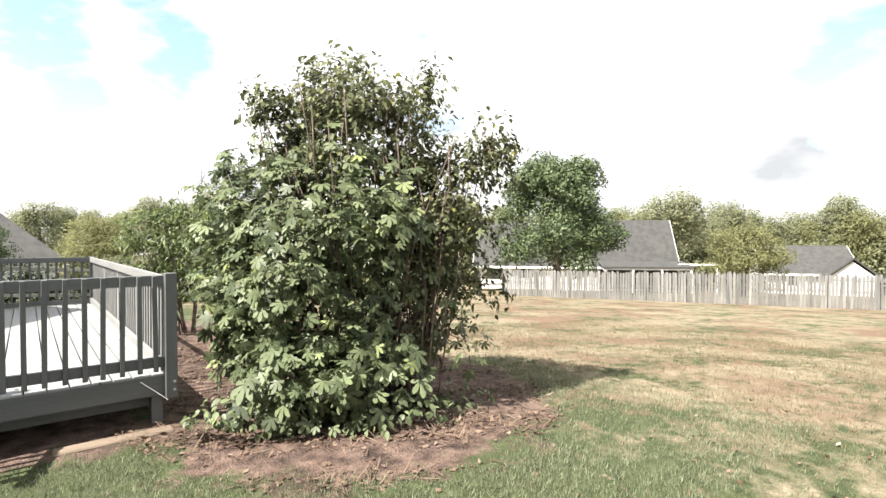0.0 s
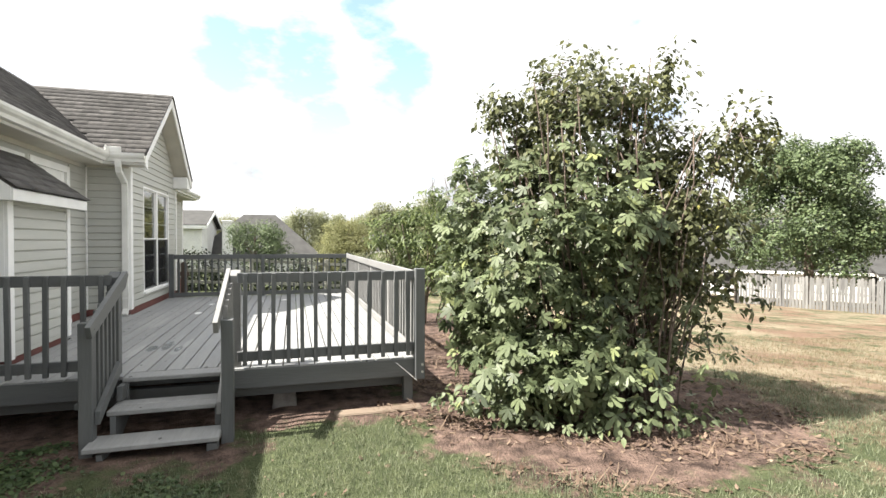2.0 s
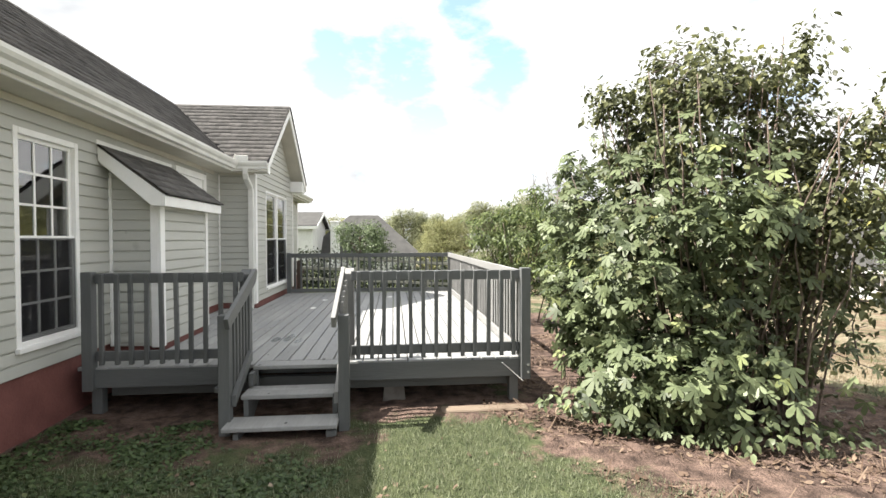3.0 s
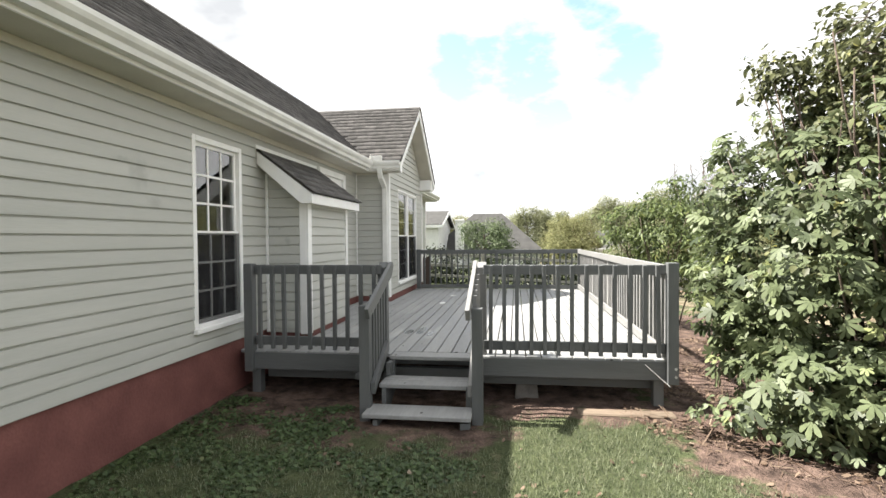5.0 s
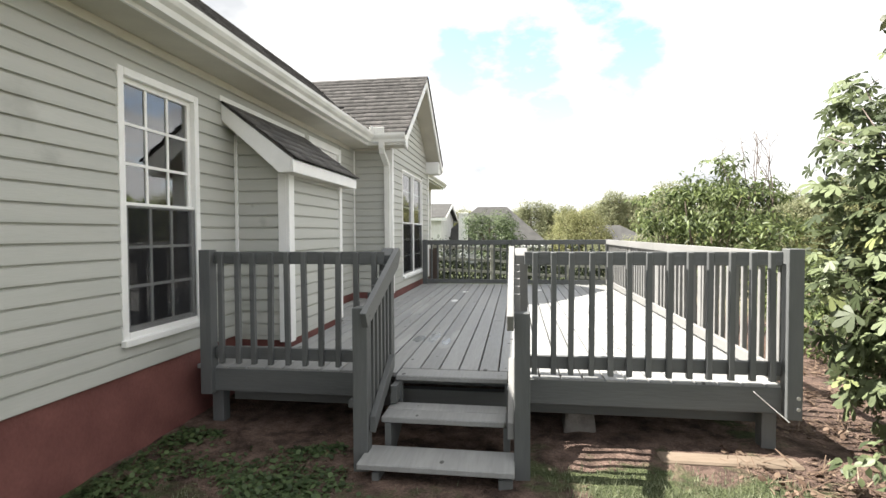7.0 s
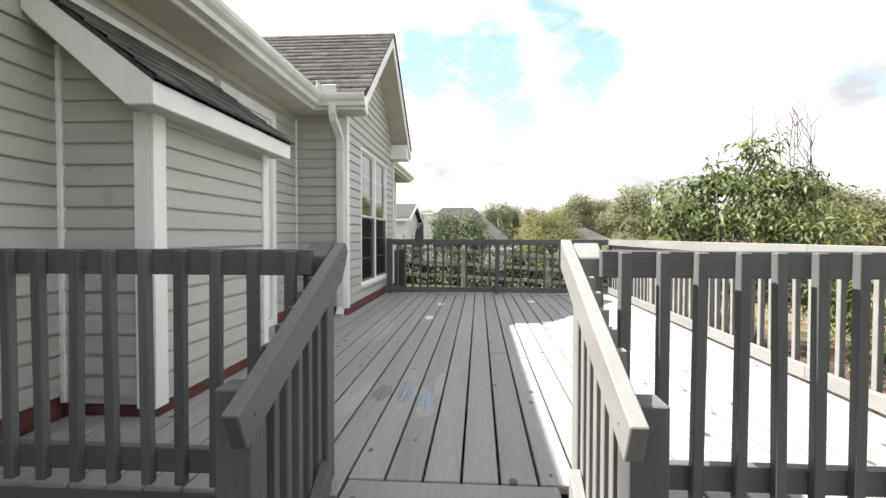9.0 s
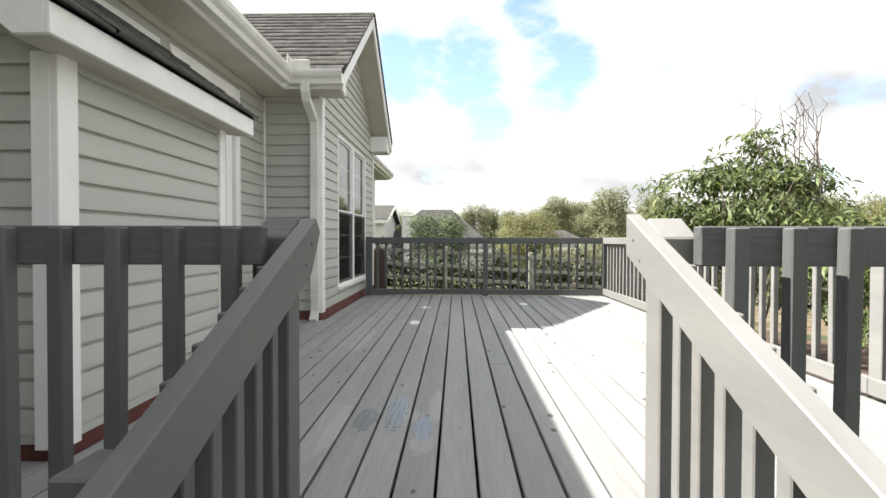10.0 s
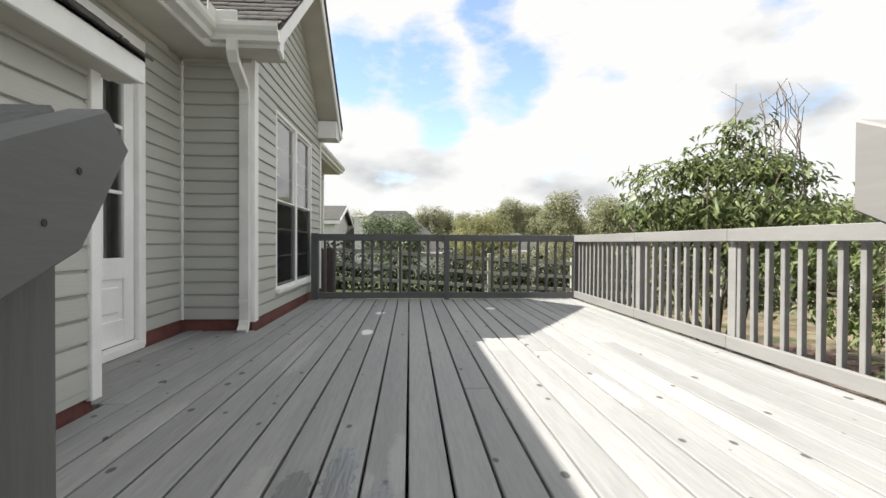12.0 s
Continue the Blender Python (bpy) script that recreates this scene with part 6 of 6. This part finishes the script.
foliage("foliage", hedge, rng, hb, 30000, (0.06, 0.15), M_HEDGE, inner=0.5, gaps=1.0, gap_scale=4.0, label="small hedge leaves, coloured dark for shade")

# ---------------------------------------------------------------- neighbouring houses
def far_house(label, c, turn, w, d, wall_h, rise, base, wall_mat=None, gable_axis="x", windows=(), over=0.5):
    """A house with a pitched roof whose ridge runs along its length w; c is the middle of the front wall's foot."""
    h = thing("neighbour_house", (c[0], c[1], base), label, "house", "neighbouring houses")
    m = Matrix.Translation((c[0], c[1], base)) @ Matrix.Rotation(radians(turn), 4, "Z")
    wm = wall_mat or M_WHITEWALL

    def add(name, bm, mat, parent=h, lab=""):
        bmesh.ops.transform(bm, matrix=m, verts=bm.verts)
        return part(name, bm, mat, parent, lab)

    body = prism([(0, 0), (d, 0), (d, wall_h), (d / 2, wall_h + rise * 0.96), (0, wall_h)], 0, -w / 2, w / 2)
    wl = add("wall", body, wm)
    r = rise / (d / 2)
    for s, nm in ((1, "roof"), (-1, "roof")):
        e = -over if s > 0 else d + over
        pts = [(e, wall_h - over * r), (d / 2, wall_h + rise), (d / 2, wall_h + rise + 0.15), (e, wall_h - over * r + 0.15)]
        add(nm, prism(pts, 0, -w / 2 - over, w / 2 + over), M_FARSHINGLE)
        add("fascia", prism([(e, wall_h - over * r - 0.12), (e, wall_h - over * r + 0.1), (e - s * 0.06, wall_h - over * r + 0.1), (e - s * 0.06, wall_h - over * r - 0.12)], 0, -w / 2 - over, w / 2 + over), M_TRIM)
        for xx in (-w / 2 - over - 0.05, w / 2 + over):
            add("rake_board", prism([(e, wall_h - over * r - 0.1), (d / 2, wall_h + rise - 0.1), (d / 2, wall_h + rise + 0.12), (e, wall_h - over * r + 0.12)], 0, xx, xx + 0.05), M_TRIM)
    for (wx, wz, ww, wh) in windows:
        f = add("window", box(wx - ww / 2 - 0.08, wx + ww / 2 + 0.08, -0.06, 0.05, wz - 0.08, wz + wh + 0.08, 0.01), M_TRIM)
        add("pane", box(wx - ww / 2, wx + ww / 2, -0.075, -0.05, wz, wz + wh, 0), M_DARK, f)
    return h, add


# long grey-roofed house behind the privacy fence
x, y = from_start(1015, 52)
gz = float(ground_z(np.float64(x), np.float64(y)))
h1, add = far_house("long white house with a grey shingle roof", (x, y), -47, 19.4, 6.4, 3.0, 4.1, gz, windows=((-8.0, 1.2, 1.6, 1.2), (-5.0, 1.2, 1.2, 1.2)))
add("porch_roof", prism([(-3.2, 2.45), (0.2, 2.9), (0.2, 3.05), (-3.2, 2.6)], 0, 2.4, 10.6), M_FARSHINGLE)
# added dark sheet over the white wall: shade under the porch roof
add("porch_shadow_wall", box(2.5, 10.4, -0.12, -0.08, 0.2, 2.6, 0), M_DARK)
for px_ in (2.6, 5.2, 7.8, 10.4):
    add("porch_post", box(px_ - 0.09, px_ + 0.09, -3.1, -2.9, 0, 2.5, 0.01), M_TRIM)
add("porch_beam", box(2.4, 10.6, -3.12, -2.9, 2.3, 2.52, 0.01), M_TRIM)
# pergola frame beside it
pz = gz
pg = thing("pergola", (x + 11.5, y - 9.0, pz), "white timber pergola frame beside the house", "pergola")
a, b = from_start(1202, 49), from_start(1270, 49)
for q in (a, b):
    part("post", box(q[0] - 0.08, q[0] + 0.08, q[1] - 0.08, q[1] + 0.08, pz - 0.3, 0.0 - 0.55, 0.01), M_TRIM, pg)
part("beam", tube([(a[0], a[1], -0.6), (b[0], b[1], -0.6)], 0.12, 0.12, 4), M_TRIM, pg)
# smaller house with its gable to the lawn
x, y = from_start(1437, 60)
gz = float(ground_z(np.float64(x), np.float64(y)))
h2, add = far_house("small white house with a grey roof and gable", (x, y), -56, 9.0, 8.0, 2.7, 2.9, gz, windows=((-2.0, 1.0, 1.0, 1.2),))
add("front_gable", prism([(0.8, 2.1), (5.6, 2.1), (3.2, 4.0)], 1, -2.2, -2.1), M_WHITEWALL)
add("front_gable_roof", prism([(0.4, 2.0), (3.2, 4.25), (6.0, 2.0), (6.0, 2.18), (3.2, 4.43), (0.4, 2.18)], 1, -2.5, 3.6), M_FARSHINGLE)
add("front_wing", box(0.8, 5.6, -2.1, 0.0, 0, 2.1, 0), M_WHITEWALL)
# houses past the back railing
far_house("white gabled house past the end of the garden", (-9.35, 38.0), 0, 6.6, 7.0, 2.95, 1.05, -0.25, over=0.35)


def hip_house(label, c, w, d, base, eave, top, ridge):
    """A low house under a hipped roof; c is the middle of its front wall."""
    h = thing("neighbour_house", (c[0], c[1], base), label, "house", "neighbouring houses")
    part("wall", box(c[0] - w / 2 + 0.4, c[0] + w / 2 - 0.4, c[1] + 0.4, c[1] + d - 0.4, base, eave + 0.1, 0), M_WHITEWALL, h)
    bm = bmesh.new()
    x0, x1, y0, y1, m = c[0] - w / 2, c[0] + w / 2, c[1], c[1] + d, c[1] + d / 2
    lo = [bm.verts.new(p) for p in ((x0, y0, eave), (x1, y0, eave), (x1, y1, eave), (x0, y1, eave))]
    hi = [bm.verts.new((c[0] - ridge / 2, m, top)), bm.verts.new((c[0] + ridge / 2, m, top))]
    for f in ((lo[0], lo[1], hi[1], hi[0]), (lo[1], lo[2], hi[1]), (lo[2], lo[3], hi[0], hi[1]), (lo[3], lo[0], hi[0]), (lo[3], lo[2], lo[1], lo[0])):
        bm.faces.new(f)
    part("roof", bm, M_FARSHINGLE, h, "grey hipped shingle roof")
    part("fascia", box(x0, x1, y0 - 0.05, y0 - 0.002, eave - 0.15, eave + 0.05, 0.01), M_TRIM, h)
    return h


h4 = hip_house("low house with a grey hipped roof and white chimney", (-2.8, 42.0), 9.6, 8.0, -1.3, 0.55, 3.85, 2.5)
part("chimney", box(-5.15, -4.50, 41.0, 41.7, -1.3, 3.05, 0.02), M_TRIM, h4, "white chimney stack")
part("chimney_cap", box(-5.22, -4.43, 40.93, 41.77, 3.05, 3.17, 0.02), M_TRIM, h4)
hip_house("pale low house far behind the garden shrubs", (8.0, 50.0), 8.0, 7.0, -2.4, 0.6, 2.3, 2.5)
